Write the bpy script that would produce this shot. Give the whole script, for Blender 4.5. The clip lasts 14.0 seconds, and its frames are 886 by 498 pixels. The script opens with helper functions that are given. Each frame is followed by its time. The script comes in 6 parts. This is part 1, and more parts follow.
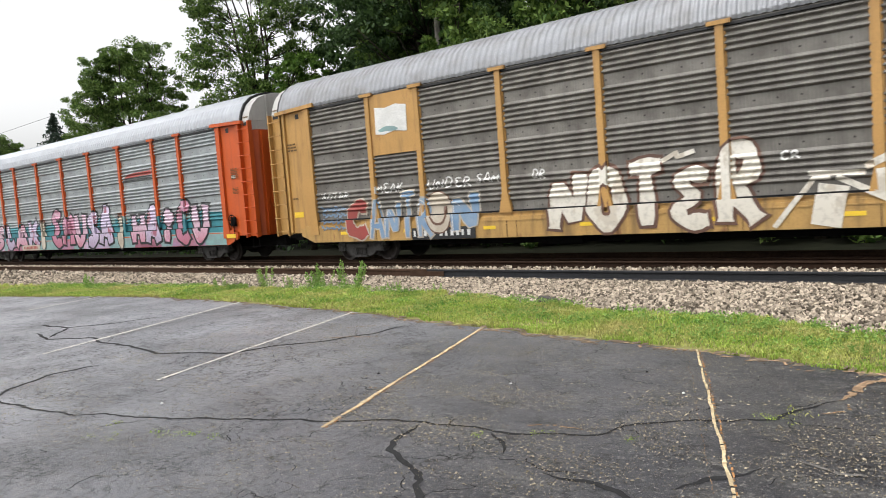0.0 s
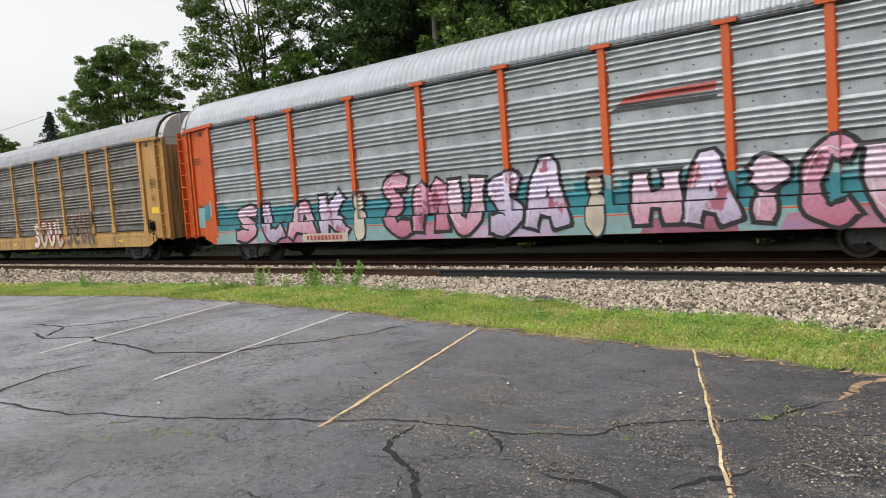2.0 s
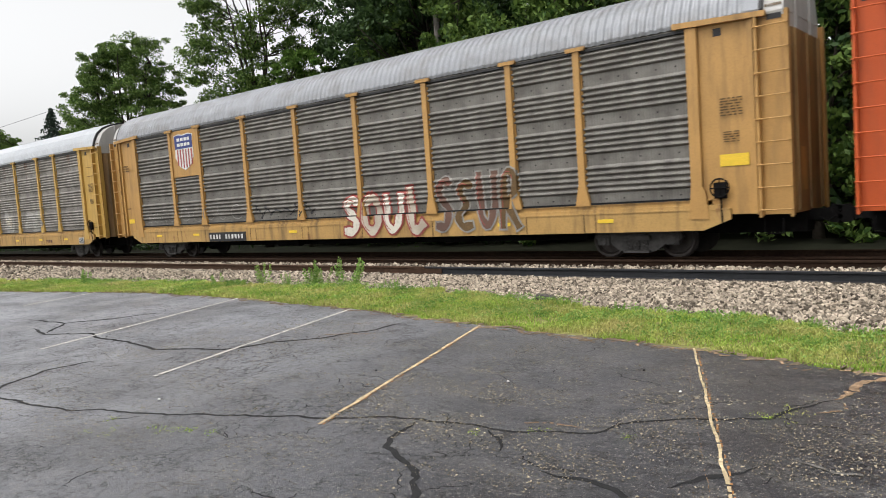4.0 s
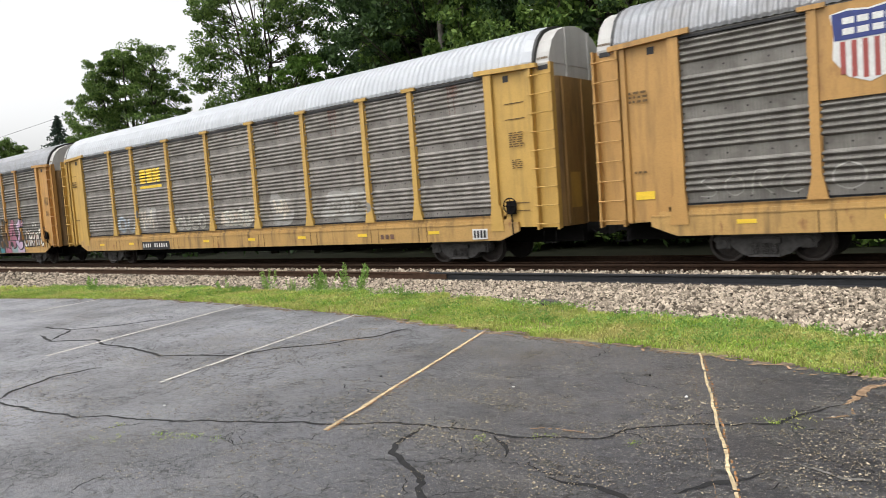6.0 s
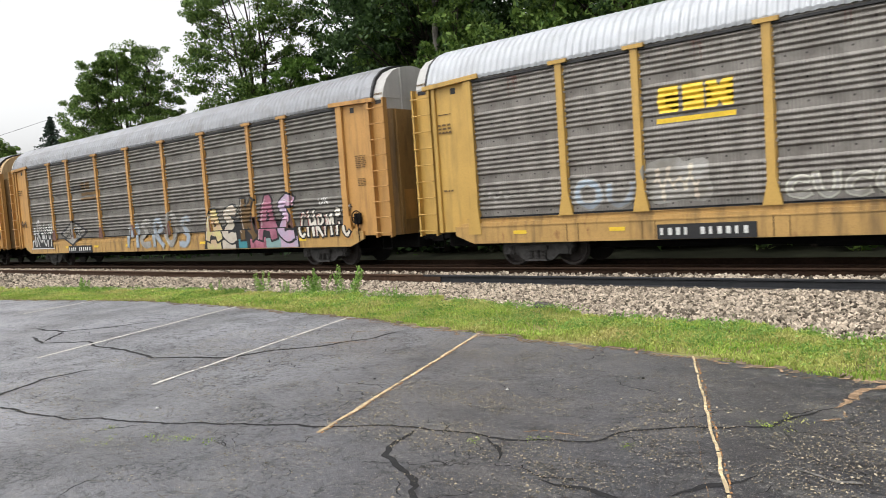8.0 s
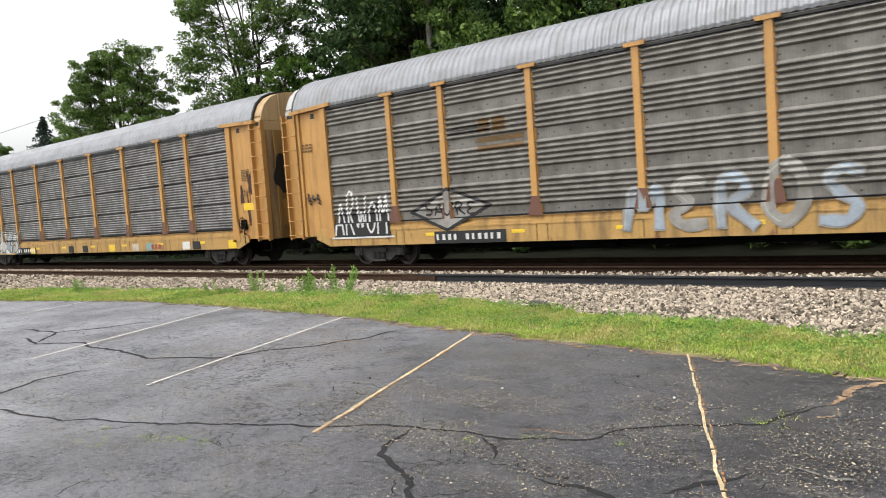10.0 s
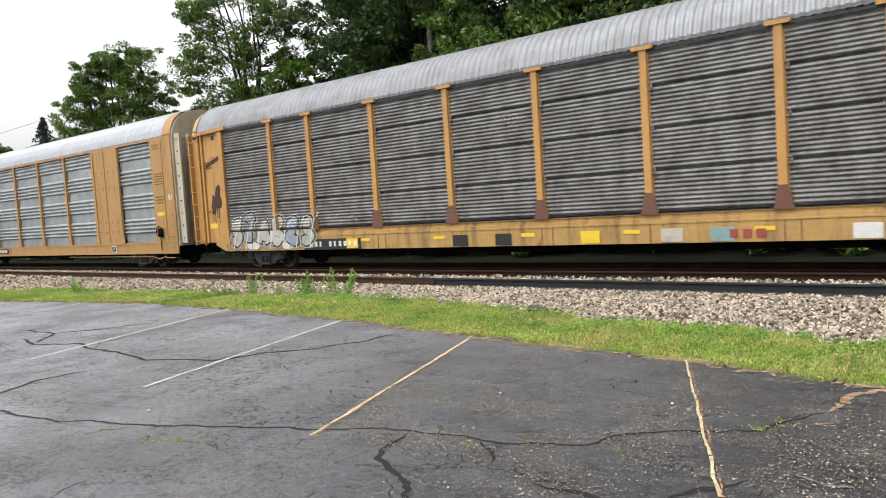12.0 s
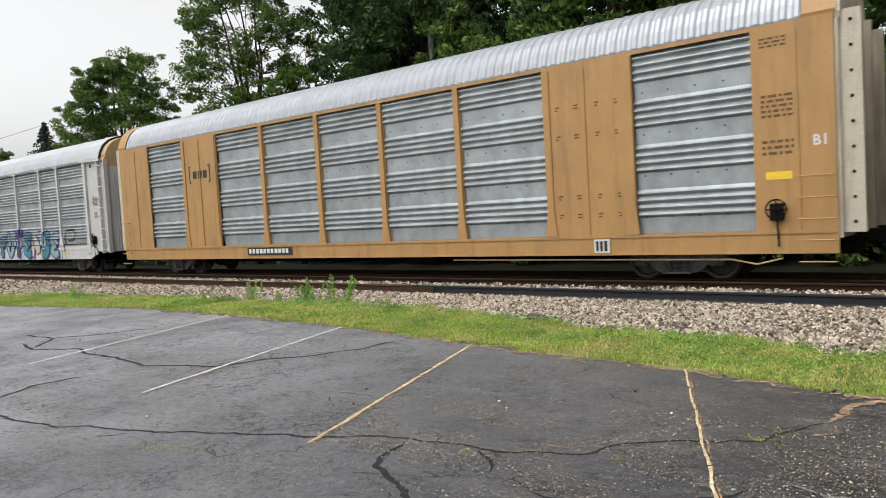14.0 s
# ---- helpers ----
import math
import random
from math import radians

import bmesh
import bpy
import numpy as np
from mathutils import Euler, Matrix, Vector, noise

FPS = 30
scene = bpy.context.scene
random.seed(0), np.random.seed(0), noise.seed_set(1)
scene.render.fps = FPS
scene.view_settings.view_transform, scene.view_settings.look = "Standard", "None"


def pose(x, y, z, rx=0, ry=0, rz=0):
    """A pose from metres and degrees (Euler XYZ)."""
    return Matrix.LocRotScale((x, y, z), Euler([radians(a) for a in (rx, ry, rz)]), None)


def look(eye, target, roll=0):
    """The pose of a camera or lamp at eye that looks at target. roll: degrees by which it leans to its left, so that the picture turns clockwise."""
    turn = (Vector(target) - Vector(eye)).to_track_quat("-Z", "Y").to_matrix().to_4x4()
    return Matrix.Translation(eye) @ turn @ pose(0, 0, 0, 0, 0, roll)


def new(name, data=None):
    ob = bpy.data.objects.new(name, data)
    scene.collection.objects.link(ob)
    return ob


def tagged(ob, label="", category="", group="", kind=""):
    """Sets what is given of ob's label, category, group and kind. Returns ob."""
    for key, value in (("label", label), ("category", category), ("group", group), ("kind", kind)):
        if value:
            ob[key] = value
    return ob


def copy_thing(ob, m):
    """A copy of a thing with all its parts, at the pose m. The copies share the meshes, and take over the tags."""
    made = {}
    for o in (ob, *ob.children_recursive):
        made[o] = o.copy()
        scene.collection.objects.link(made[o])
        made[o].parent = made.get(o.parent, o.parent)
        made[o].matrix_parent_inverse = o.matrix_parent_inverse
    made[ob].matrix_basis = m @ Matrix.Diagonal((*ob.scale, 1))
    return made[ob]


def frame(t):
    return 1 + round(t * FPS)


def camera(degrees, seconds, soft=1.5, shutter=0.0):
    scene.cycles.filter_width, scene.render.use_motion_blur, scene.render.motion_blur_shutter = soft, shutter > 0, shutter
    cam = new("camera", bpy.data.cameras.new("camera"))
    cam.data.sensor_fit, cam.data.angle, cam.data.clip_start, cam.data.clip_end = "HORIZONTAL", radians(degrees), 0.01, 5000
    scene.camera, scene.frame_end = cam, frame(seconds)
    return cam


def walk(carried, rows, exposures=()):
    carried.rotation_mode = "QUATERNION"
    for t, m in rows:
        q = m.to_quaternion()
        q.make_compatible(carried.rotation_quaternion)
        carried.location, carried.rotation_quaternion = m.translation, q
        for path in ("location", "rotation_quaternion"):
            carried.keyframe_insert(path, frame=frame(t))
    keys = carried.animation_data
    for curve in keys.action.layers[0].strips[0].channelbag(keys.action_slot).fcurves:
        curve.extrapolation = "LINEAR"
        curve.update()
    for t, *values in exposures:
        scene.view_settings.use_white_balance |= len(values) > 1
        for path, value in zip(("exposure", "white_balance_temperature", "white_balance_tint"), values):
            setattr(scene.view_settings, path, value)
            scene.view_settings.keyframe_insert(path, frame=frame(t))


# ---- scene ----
cam = camera(62.18, 14.0, soft=0.9, shutter=0.12)
EYE = Vector((0.0, 0.0, 1.65))


def aim(yaw, pitch, roll):
    """Camera pose from the turn to the left of +y, the tilt up and the roll, in degrees."""
    a, b = radians(yaw), radians(pitch)
    return look(EYE, EYE + Vector((-math.sin(a) * math.cos(b), math.cos(a) * math.cos(b), math.sin(b))), roll)


walk(cam, [(t, aim(a, b, c)) for t, a, b, c in (
    (0.0, 39.779, -4.025, -4.295), (0.5, 39.786, -4.117, -4.298), (1.0, 39.777, -3.997, -4.316),
    (1.5, 39.723, -3.938, -4.239), (2.0, 39.569, -4.058, -4.174), (2.5, 39.452, -4.303, -4.039),
    (3.0, 39.511, -4.297, -4.013), (5.5, 39.929, -3.966, -4.046), (6.0, 39.981, -3.783, -4.197),
    (6.5, 39.997, -3.669, -4.243), (7.0, 39.918, -3.728, -4.213), (7.5, 39.683, -3.779, -4.007),
    (8.0, 39.508, -3.619, -3.993), (10.5, 39.063, -3.725, -4.175), (11.0, 39.055, -3.612, -4.167),
    (11.5, 39.085, -3.497, -4.069), (12.0, 39.003, -3.419, -3.711), (12.5, 38.958, -3.264, -3.394),
    (13.0, 39.012, -2.974, -3.343), (13.5, 38.993, -2.812, -3.289), (14.0, 38.953, -2.823, -3.298))],
     exposures=((0.0, 0.9), (1.0, 0.84), (2.0, 0.72), (3.0, 0.7), (5.5, 0.88), (8.0, 0.9), (10.5, 1.02), (11.5, 1.0), (13.0, 0.84), (14.0, 0.72)))

# ---- world and sun: a bright overcast sky ----
world = bpy.data.worlds.new("world")
scene.world = world
world.use_nodes = True
wn = world.node_tree.nodes
wn.clear()
sky = wn.new("ShaderNodeTexSky")
sky.sky_type, sky.sun_disc = "NISHITA", False
sky.sun_elevation, sky.sun_rotation = radians(60), radians(200)
sky.air_density, sky.dust_density, sky.ozone_density = 1.0, 4.0, 1.0
hsv = wn.new("ShaderNodeHueSaturation")
hsv.inputs["Saturation"].default_value = 0.05
bg = wn.new("ShaderNodeBackground")
bg.inputs["Strength"].default_value = 0.15
wout = wn.new("ShaderNodeOutputWorld")
world.node_tree.links.new(sky.outputs["Color"], hsv.inputs["Color"])
world.node_tree.links.new(hsv.outputs["Color"], bg.inputs["Color"])
world.node_tree.links.new(bg.outputs["Background"], wout.inputs["Surface"])
sun = new("sun", bpy.data.lights.new("sun", "SUN"))
sun.data.energy, sun.data.angle, sun.data.color = 0.65, radians(25), (1.0, 0.98, 0.95)
sun.matrix_world = look((-6, -13, 30), (0, 0, 0))


# ---- materials ----
def shader(name):
    m = bpy.data.materials.new(name)
    m.use_nodes = True
    nt = m.node_tree
    p = nt.nodes["Principled BSDF"]
    return m, nt, p


def node(nt, kind, **inputs):
    n = nt.nodes.new(kind)
    for k, v in inputs.items():
        n.inputs[k.replace("_", " ")].default_value = v
    return n


def coords(nt, scale=(1, 1, 1), space="Object"):
    tc = nt.nodes.new("ShaderNodeTexCoord")
    mp = nt.nodes.new("ShaderNodeMapping")
    mp.inputs["Scale"].default_value = scale
    nt.links.new(tc.outputs[space], mp.inputs["Vector"])
    return mp.outputs["Vector"]


def noise_fac(nt, vec, scale, lo, hi, detail=5.0, rough=0.6):
    n = node(nt, "ShaderNodeTexNoise", Scale=scale, Detail=detail, Roughness=rough)
    nt.links.new(vec, n.inputs["Vector"])
    r = nt.nodes.new("ShaderNodeMapRange")
    r.inputs["From Min"].default_value, r.inputs["From Max"].default_value = lo, hi
    nt.links.new(n.outputs["Fac"], r.inputs["Value"])
    return r.outputs["Result"]


def blend(nt, fac, a, b):
    m = nt.nodes.new("ShaderNodeMix")
    m.data_type = "RGBA"
    for i, v in ((6, a), (7, b)):
        if isinstance(v, tuple):
            m.inputs[i].default_value = (*v[:3], 1)
        else:
            nt.links.new(v, m.inputs[i])
    if isinstance(fac, float):
        m.inputs[0].default_value = fac
    else:
        nt.links.new(fac, m.inputs[0])
    return m.outputs[2]


def bump(nt, p, height, strength=0.3, distance=0.01):
    b = node(nt, "ShaderNodeBump", Strength=strength, Distance=distance)
    nt.links.new(height, b.inputs["Height"])
    nt.links.new(b.outputs["Normal"], p.inputs["Normal"])


def hole_mask(nt, vec, rows):
    """Round bolt holes in level rows: spacing along x, first row's height and the step between rows."""
    step, first, rise = rows
    sep = nt.nodes.new("ShaderNodeSeparateXYZ")
    nt.links.new(vec, sep.inputs["Vector"])

    def offset(socket, start, pitch):
        a = node(nt, "ShaderNodeMath")
        a.operation, a.inputs[1].default_value = "SUBTRACT", start
        nt.links.new(socket, a.inputs[0])
        b = node(nt, "ShaderNodeMath")
        b.operation, b.inputs[1].default_value = "PINGPONG", pitch / 2
        nt.links.new(a.outputs[0], b.inputs[0])
        c = node(nt, "ShaderNodeMath")
        c.operation, c.inputs[1].default_value = "POWER", 2.0
        nt.links.new(b.outputs[0], c.inputs[0])
        return c.outputs[0]

    s = node(nt, "ShaderNodeMath")
    s.operation = "ADD"
    nt.links.new(offset(sep.outputs["X"], 0.1, step), s.inputs[0])
    nt.links.new(offset(sep.outputs["Z"], first, rise), s.inputs[1])
    r = nt.nodes.new("ShaderNodeMapRange")
    r.inputs["From Min"].default_value, r.inputs["From Max"].default_value = 0.0006, 0.0003
    nt.links.new(s.outputs[0], r.inputs["Value"])
    return r.outputs["Result"]


def painted(name, colour, dirt=(0.08, 0.06, 0.045), dirty=0.5, streak=True, rough=0.55, rust=0.0, metal=0.0, vary=0.12, holes=None, comb=0.0):
    """Weathered paint or sheet metal: streaks that run down, blotches of grime, and spots of rust."""
    m, nt, p = shader(name)
    v = coords(nt)
    long = coords(nt, (2.4, 2.4, 0.3))
    base = blend(nt, noise_fac(nt, v, 1.3, 0.35, 0.7), tuple(c * 0.86 for c in colour), colour)
    run = noise_fac(nt, long, 1.6, 0.48, 0.78)
    mul = nt.nodes.new("ShaderNodeMath")
    mul.operation, mul.inputs[1].default_value = "MULTIPLY", dirty
    nt.links.new(run if streak else noise_fac(nt, v, 1.7, 0.42, 0.66), mul.inputs[0])
    col = blend(nt, mul.outputs[0], base, dirt)
    fine = nt.nodes.new("ShaderNodeMath")
    fine.operation, fine.inputs[1].default_value = "MULTIPLY", dirty * 0.6
    nt.links.new(noise_fac(nt, v, 26.0, 0.45, 0.75), fine.inputs[0])
    col = blend(nt, fine.outputs[0], col, tuple(c * 0.55 for c in colour))
    if rust:
        rs = nt.nodes.new("ShaderNodeMath")
        rs.operation, rs.inputs[1].default_value = "MULTIPLY", rust
        nt.links.new(noise_fac(nt, coords(nt, (2.2, 2.2, 0.8)), 1.1, 0.62, 0.72), rs.inputs[0])
        col = blend(nt, rs.outputs[0], col, (0.16, 0.06, 0.025))
    info = nt.nodes.new("ShaderNodeObjectInfo")
    odd = nt.nodes.new("ShaderNodeMath")
    odd.operation, odd.inputs[1].default_value = "MULTIPLY", vary
    nt.links.new(info.outputs["Random"], odd.inputs[0])
    col = blend(nt, odd.outputs[0], col, tuple(c * 0.45 for c in colour))
    if comb:
        # columns of small slots, seen more in some places than in others
        sx = nt.nodes.new("ShaderNodeSeparateXYZ")
        nt.links.new(v, sx.inputs["Vector"])
        saw = node(nt, "ShaderNodeMath")
        saw.operation, saw.inputs[1].default_value = "PINGPONG", 0.036
        nt.links.new(sx.outputs["X"], saw.inputs[0])
        thin = nt.nodes.new("ShaderNodeMapRange")
        thin.inputs["From Min"].default_value, thin.inputs["From Max"].default_value = 0.011, 0.004
        thin.inputs["To Max"].default_value = comb
        nt.links.new(saw.outputs[0], thin.inputs["Value"])
        some = node(nt, "ShaderNodeMath")
        some.operation = "MULTIPLY"
        nt.links.new(thin.outputs["Result"], some.inputs[0])
        nt.links.new(noise_fac(nt, coords(nt, (1.8, 1.8, 0.9)), 2.0, 0.38, 0.6), some.inputs[1])
        col = blend(nt, some.outputs[0], col, tuple(c * 0.3 for c in colour))
    if holes:
        col = blend(nt, hole_mask(nt, v, holes), col, (0.02, 0.017, 0.015))
    nt.links.new(col, p.inputs["Base Color"])
    p.inputs["Roughness"].default_value, p.inputs["Metallic"].default_value = rough, metal
    bump(nt, p, noise_fac(nt, v, 9.0, 0.2, 0.8), 0.15, 0.01)
    return m


def plain(name, colour, rough=0.7, vary=0.25, scale=12.0, metal=0.0, bumpy=0.2):
    m, nt, p = shader(name)
    v = coords(nt)
    col = blend(nt, noise_fac(nt, v, scale, 0.3, 0.7), tuple(c * (1 - vary) for c in colour), tuple(min(1, c * (1 + vary)) for c in colour))
    col = blend(nt, noise_fac(nt, v, scale * 0.13, 0.35, 0.8), col, tuple(c * (1 - vary) for c in colour))
    nt.links.new(col, p.inputs["Base Color"])
    p.inputs["Specular IOR Level"].default_value = 0.08 if rough >= 0.9 else 0.25 if rough >= 0.65 else 0.5
    p.inputs["Roughness"].default_value, p.inputs["Metallic"].default_value = rough, metal
    bump(nt, p, noise_fac(nt, v, scale * 3, 0.2, 0.8), bumpy, 0.006)
    return m


def island_mix(name, dark, light, rough=0.8, translucent=0.0):
    """One colour per loose piece, between two."""
    m, nt, p = shader(name)
    geo = nt.nodes.new("ShaderNodeNewGeometry")
    col = blend(nt, geo.outputs["Random Per Island"], dark, light)
    big = noise_fac(nt, coords(nt), 0.35, 0.3, 0.7)
    col = blend(nt, big, col, blend(nt, geo.outputs["Random Per Island"], tuple(c * 0.75 for c in dark), tuple(c * 0.8 for c in light)))
    nt.links.new(col, p.inputs["Base Color"])
    p.inputs["Roughness"].default_value, p.inputs["Specular IOR Level"].default_value = rough, 0.2
    if translucent:
        tr = nt.nodes.new("ShaderNodeBsdfTranslucent")
        nt.links.new(col, tr.inputs["Color"])
        mx = nt.nodes.new("ShaderNodeMixShader")
        mx.inputs["Fac"].default_value = translucent
        nt.links.new(p.outputs["BSDF"], mx.inputs[1])
        nt.links.new(tr.outputs["BSDF"], mx.inputs[2])
        nt.links.new(mx.outputs["Shader"], nt.nodes["Material Output"].inputs["Surface"])
    return m


def asphalt():
    m, nt, p = shader("asphalt")
    v = coords(nt)
    col = blend(nt, noise_fac(nt, v, 0.5, 0.36, 0.64), (0.022, 0.022, 0.027), (0.05, 0.051, 0.06))
    # rubbed and dusty streaks that run with the stalls' traffic
    col = blend(nt, noise_fac(nt, coords(nt, (0.7, 2.2, 1)), 1.5, 0.54, 0.72), col, (0.105, 0.103, 0.1))
    col = blend(nt, noise_fac(nt, coords(nt, (1.0, 5.0, 1)), 3.2, 0.62, 0.7), col, (0.15, 0.145, 0.135))
    # the old lot surface to the west, paler to paint in the sky's sheen
    sep = nt.nodes.new("ShaderNodeSeparateXYZ")
    nt.links.new(v, sep.inputs["Vector"])
    west_sheen = nt.nodes.new("ShaderNodeMapRange")
    west_sheen.inputs["From Min"].default_value, west_sheen.inputs["From Max"].default_value = -1.5, -8.0
    nt.links.new(sep.outputs["X"], west_sheen.inputs["Value"])
    worn = nt.nodes.new("ShaderNodeMath")
    worn.operation = "MULTIPLY"
    nt.links.new(west_sheen.outputs["Result"], worn.inputs[0])
    nt.links.new(noise_fac(nt, v, 0.7, 0.22, 0.6), worn.inputs[1])
    col = blend(nt, worn.outputs[0], col, (0.25, 0.255, 0.28))
    # coarse aggregate: dark pits and pale stone tops
    col = blend(nt, noise_fac(nt, v, 16.0, 0.5, 0.62, 8.0, 0.8), col, (0.014, 0.014, 0.017))
    col = blend(nt, noise_fac(nt, v, 20.0, 0.54, 0.62, 8.0, 0.85), col, (0.2, 0.192, 0.178))
    col = blend(nt, noise_fac(nt, v, 60.0, 0.6, 0.66), col, (0.34, 0.32, 0.29))

    def crackle(scale, width, lo, hi):
        vo = nt.nodes.new("ShaderNodeTexVoronoi")
        vo.feature = "DISTANCE_TO_EDGE"
        vo.inputs["Scale"].default_value = scale
        wob = node(nt, "ShaderNodeTexNoise", Scale=2.5 * scale, Detail=5.0)
        nt.links.new(v, wob.inputs["Vector"])
        half = nt.nodes.new("ShaderNodeVectorMath")
        half.operation, half.inputs["Scale"].default_value = "SCALE", 1.1 / scale
        nt.links.new(wob.outputs["Color"], half.inputs[0])
        add = nt.nodes.new("ShaderNodeVectorMath")
        add.operation = "ADD"
        nt.links.new(v, add.inputs[0])
        nt.links.new(half.outputs[0], add.inputs[1])
        nt.links.new(add.outputs[0], vo.inputs["Vector"])
        cr = nt.nodes.new("ShaderNodeMapRange")
        cr.inputs["From Min"].default_value, cr.inputs["From Max"].default_value = width * scale, 0.35 * width * scale
        nt.links.new(vo.outputs["Distance"], cr.inputs["Value"])
        keep = nt.nodes.new("ShaderNodeMath")
        keep.operation = "MULTIPLY"
        nt.links.new(cr.outputs["Result"], keep.inputs[0])
        nt.links.new(noise_fac(nt, v, 0.9, lo, hi), keep.inputs[1])
        return keep.outputs[0]

    col = blend(nt, crackle(1.4, 0.009, 0.42, 0.48), col, (0.008, 0.008, 0.009))
    col = blend(nt, crackle(4.5, 0.007, 0.52, 0.58), col, (0.009, 0.009, 0.01))
    nt.links.new(col, p.inputs["Base Color"])
    rg = nt.nodes.new("ShaderNodeMapRange")
    rg.inputs["To Min"].default_value, rg.inputs["To Max"].default_value = 0.28, 0.52
    nt.links.new(noise_fac(nt, v, 0.9, 0.3, 0.7), rg.inputs["Value"])
    nt.links.new(rg.outputs["Result"], p.inputs["Roughness"])
    bump(nt, p, noise_fac(nt, v, 45.0, 0.2, 0.8, 6.0, 0.75), 0.75, 0.012)
    return m


def patchy(name, low, high, dry, rough=0.8, translucent=0.3, scale=1.1):
    """Leaves or blades that differ one by one, and turn dry in patches."""
    m, nt, p = shader(name)
    geo = nt.nodes.new("ShaderNodeNewGeometry")
    col = blend(nt, geo.outputs["Random Per Island"], low, high)
    v = coords(nt)
    col = blend(nt, noise_fac(nt, v, scale, 0.42, 0.66, 4.0), col, blend(nt, geo.outputs["Random Per Island"], tuple(c * 0.6 for c in dry), dry))
    col = blend(nt, noise_fac(nt, v, scale * 0.55, 0.5, 0.7, 4.0), col, tuple(c * 0.75 for c in low))
    nt.links.new(col, p.inputs["Base Color"])
    p.inputs["Roughness"].default_value, p.inputs["Specular IOR Level"].default_value = rough, 0.2
    tr = nt.nodes.new("ShaderNodeBsdfTranslucent")
    nt.links.new(col, tr.inputs["Color"])
    mx = nt.nodes.new("ShaderNodeMixShader")
    mx.inputs["Fac"].default_value = translucent
    nt.links.new(p.outputs["BSDF"], mx.inputs[1])
    nt.links.new(tr.outputs["BSDF"], mx.inputs[2])
    nt.links.new(mx.outputs["Shader"], nt.nodes["Material Output"].inputs["Surface"])
    return m


def faded(name, low, high, z0, z1, other):
    """Spray paint that fades from one colour to another up the car's side, with drips and overspray of a third."""
    m, nt, p = shader(name)
    v = coords(nt)
    sep = nt.nodes.new("ShaderNodeSeparateXYZ")
    nt.links.new(v, sep.inputs["Vector"])
    r = nt.nodes.new("ShaderNodeMapRange")
    r.inputs["From Min"].default_value, r.inputs["From Max"].default_value = z0, z1
    nt.links.new(sep.outputs["Z"], r.inputs["Value"])
    col = blend(nt, r.outputs["Result"], low, high)
    col = blend(nt, noise_fac(nt, coords(nt, (1.6, 1.6, 0.9)), 1.4, 0.56, 0.6), col, other)
    col = blend(nt, noise_fac(nt, v, 9.0, 0.5, 0.9), col, tuple(c * 0.5 for c in low))
    nt.links.new(col, p.inputs["Base Color"])
    p.inputs["Roughness"].default_value = 0.5
    return m


ASPHALT = asphalt()
SEAL = plain("crack_sealer", (0.021, 0.021, 0.022), 0.75, 0.35, 14)
LINE_WHITE = plain("line_paint_white", (0.62, 0.6, 0.55), 0.8, 0.35, 24)
LINE_YELLOW = plain("line_paint_yellow", (0.56, 0.44, 0.27), 0.85, 0.5, 24)
LINE_RUST = plain("line_paint_old", (0.42, 0.22, 0.1), 0.9, 0.5, 20)
RUST_LINE = plain("worn_edge", (0.34, 0.23, 0.145), 0.9, 0.55, 25)
EDGE_DIRT = plain("edge_dirt", (0.2, 0.155, 0.11), 0.95, 0.55, 16, bumpy=0.6)
VERGE = plain("verge_turf", (0.24, 0.235, 0.085), 0.95, 0.6, 9, bumpy=0.5)
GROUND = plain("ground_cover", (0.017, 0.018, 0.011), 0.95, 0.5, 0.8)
# bed coloured dark to paint the shade in the gaps between the stones
BALLAST = plain("ballast_bed", (0.05, 0.043, 0.036), 0.95, 0.5, 22, bumpy=0.8)
STONES = island_mix("ballast_stones", (0.06, 0.048, 0.036), (0.6, 0.505, 0.395), 0.9)
BLADES = patchy("grass_blades", (0.19, 0.32, 0.045), (0.45, 0.56, 0.12), (0.58, 0.53, 0.2))
WEED = patchy("weed_leaves", (0.1, 0.22, 0.04), (0.26, 0.42, 0.1), (0.33, 0.44, 0.12), 0.7)
RAIL_SIDE = plain("rail_rust", (0.03, 0.018, 0.012), 0.92, 0.35, 15)
RAIL_BROWN = plain("rail_brown", (0.06, 0.036, 0.024), 0.9, 0.35, 10)
RAIL_DARK = plain("rail_steel_dark", (0.018, 0.019, 0.022), 0.65, 0.3, 8)
TIE = plain("tie_wood", (0.05, 0.038, 0.028), 0.9, 0.4, 10)
BARK = plain("bark", (0.06, 0.05, 0.04), 0.95, 0.4, 6, bumpy=0.6)
LEAF = island_mix("leaves_green", (0.034, 0.08, 0.017), (0.2, 0.3, 0.066), 0.55, 0.28)
LEAF_DARK = island_mix("leaves_dark", (0.02, 0.044, 0.015), (0.07, 0.125, 0.035), 0.6, 0.25)
LEAF_BRIGHT = island_mix("leaves_bright", (0.07, 0.15, 0.025), (0.16, 0.27, 0.05), 0.6, 0.35)
NEEDLE = island_mix("needles", (0.03, 0.05, 0.036), (0.06, 0.09, 0.06), 0.7, 0.1)
UNDER = plain("underframe_black", (0.01, 0.0095, 0.0095), 0.92, 0.4, 6)
TRUCK = plain("truck_cast_steel", (0.085, 0.08, 0.076), 0.75, 0.4, 10)
WHEEL = plain("wheel_steel", (0.055, 0.045, 0.04), 0.6, 0.3, 12, 0.3)
GALV_ROOF = painted("roof_galvanised", (0.37, 0.39, 0.42), (0.25, 0.25, 0.25), 0.35, False, 0.45, metal=0.25)
GREY_ROOF = painted("roof_weathered", (0.3, 0.31, 0.33), (0.16, 0.15, 0.14), 0.55, False, 0.55, metal=0.2)
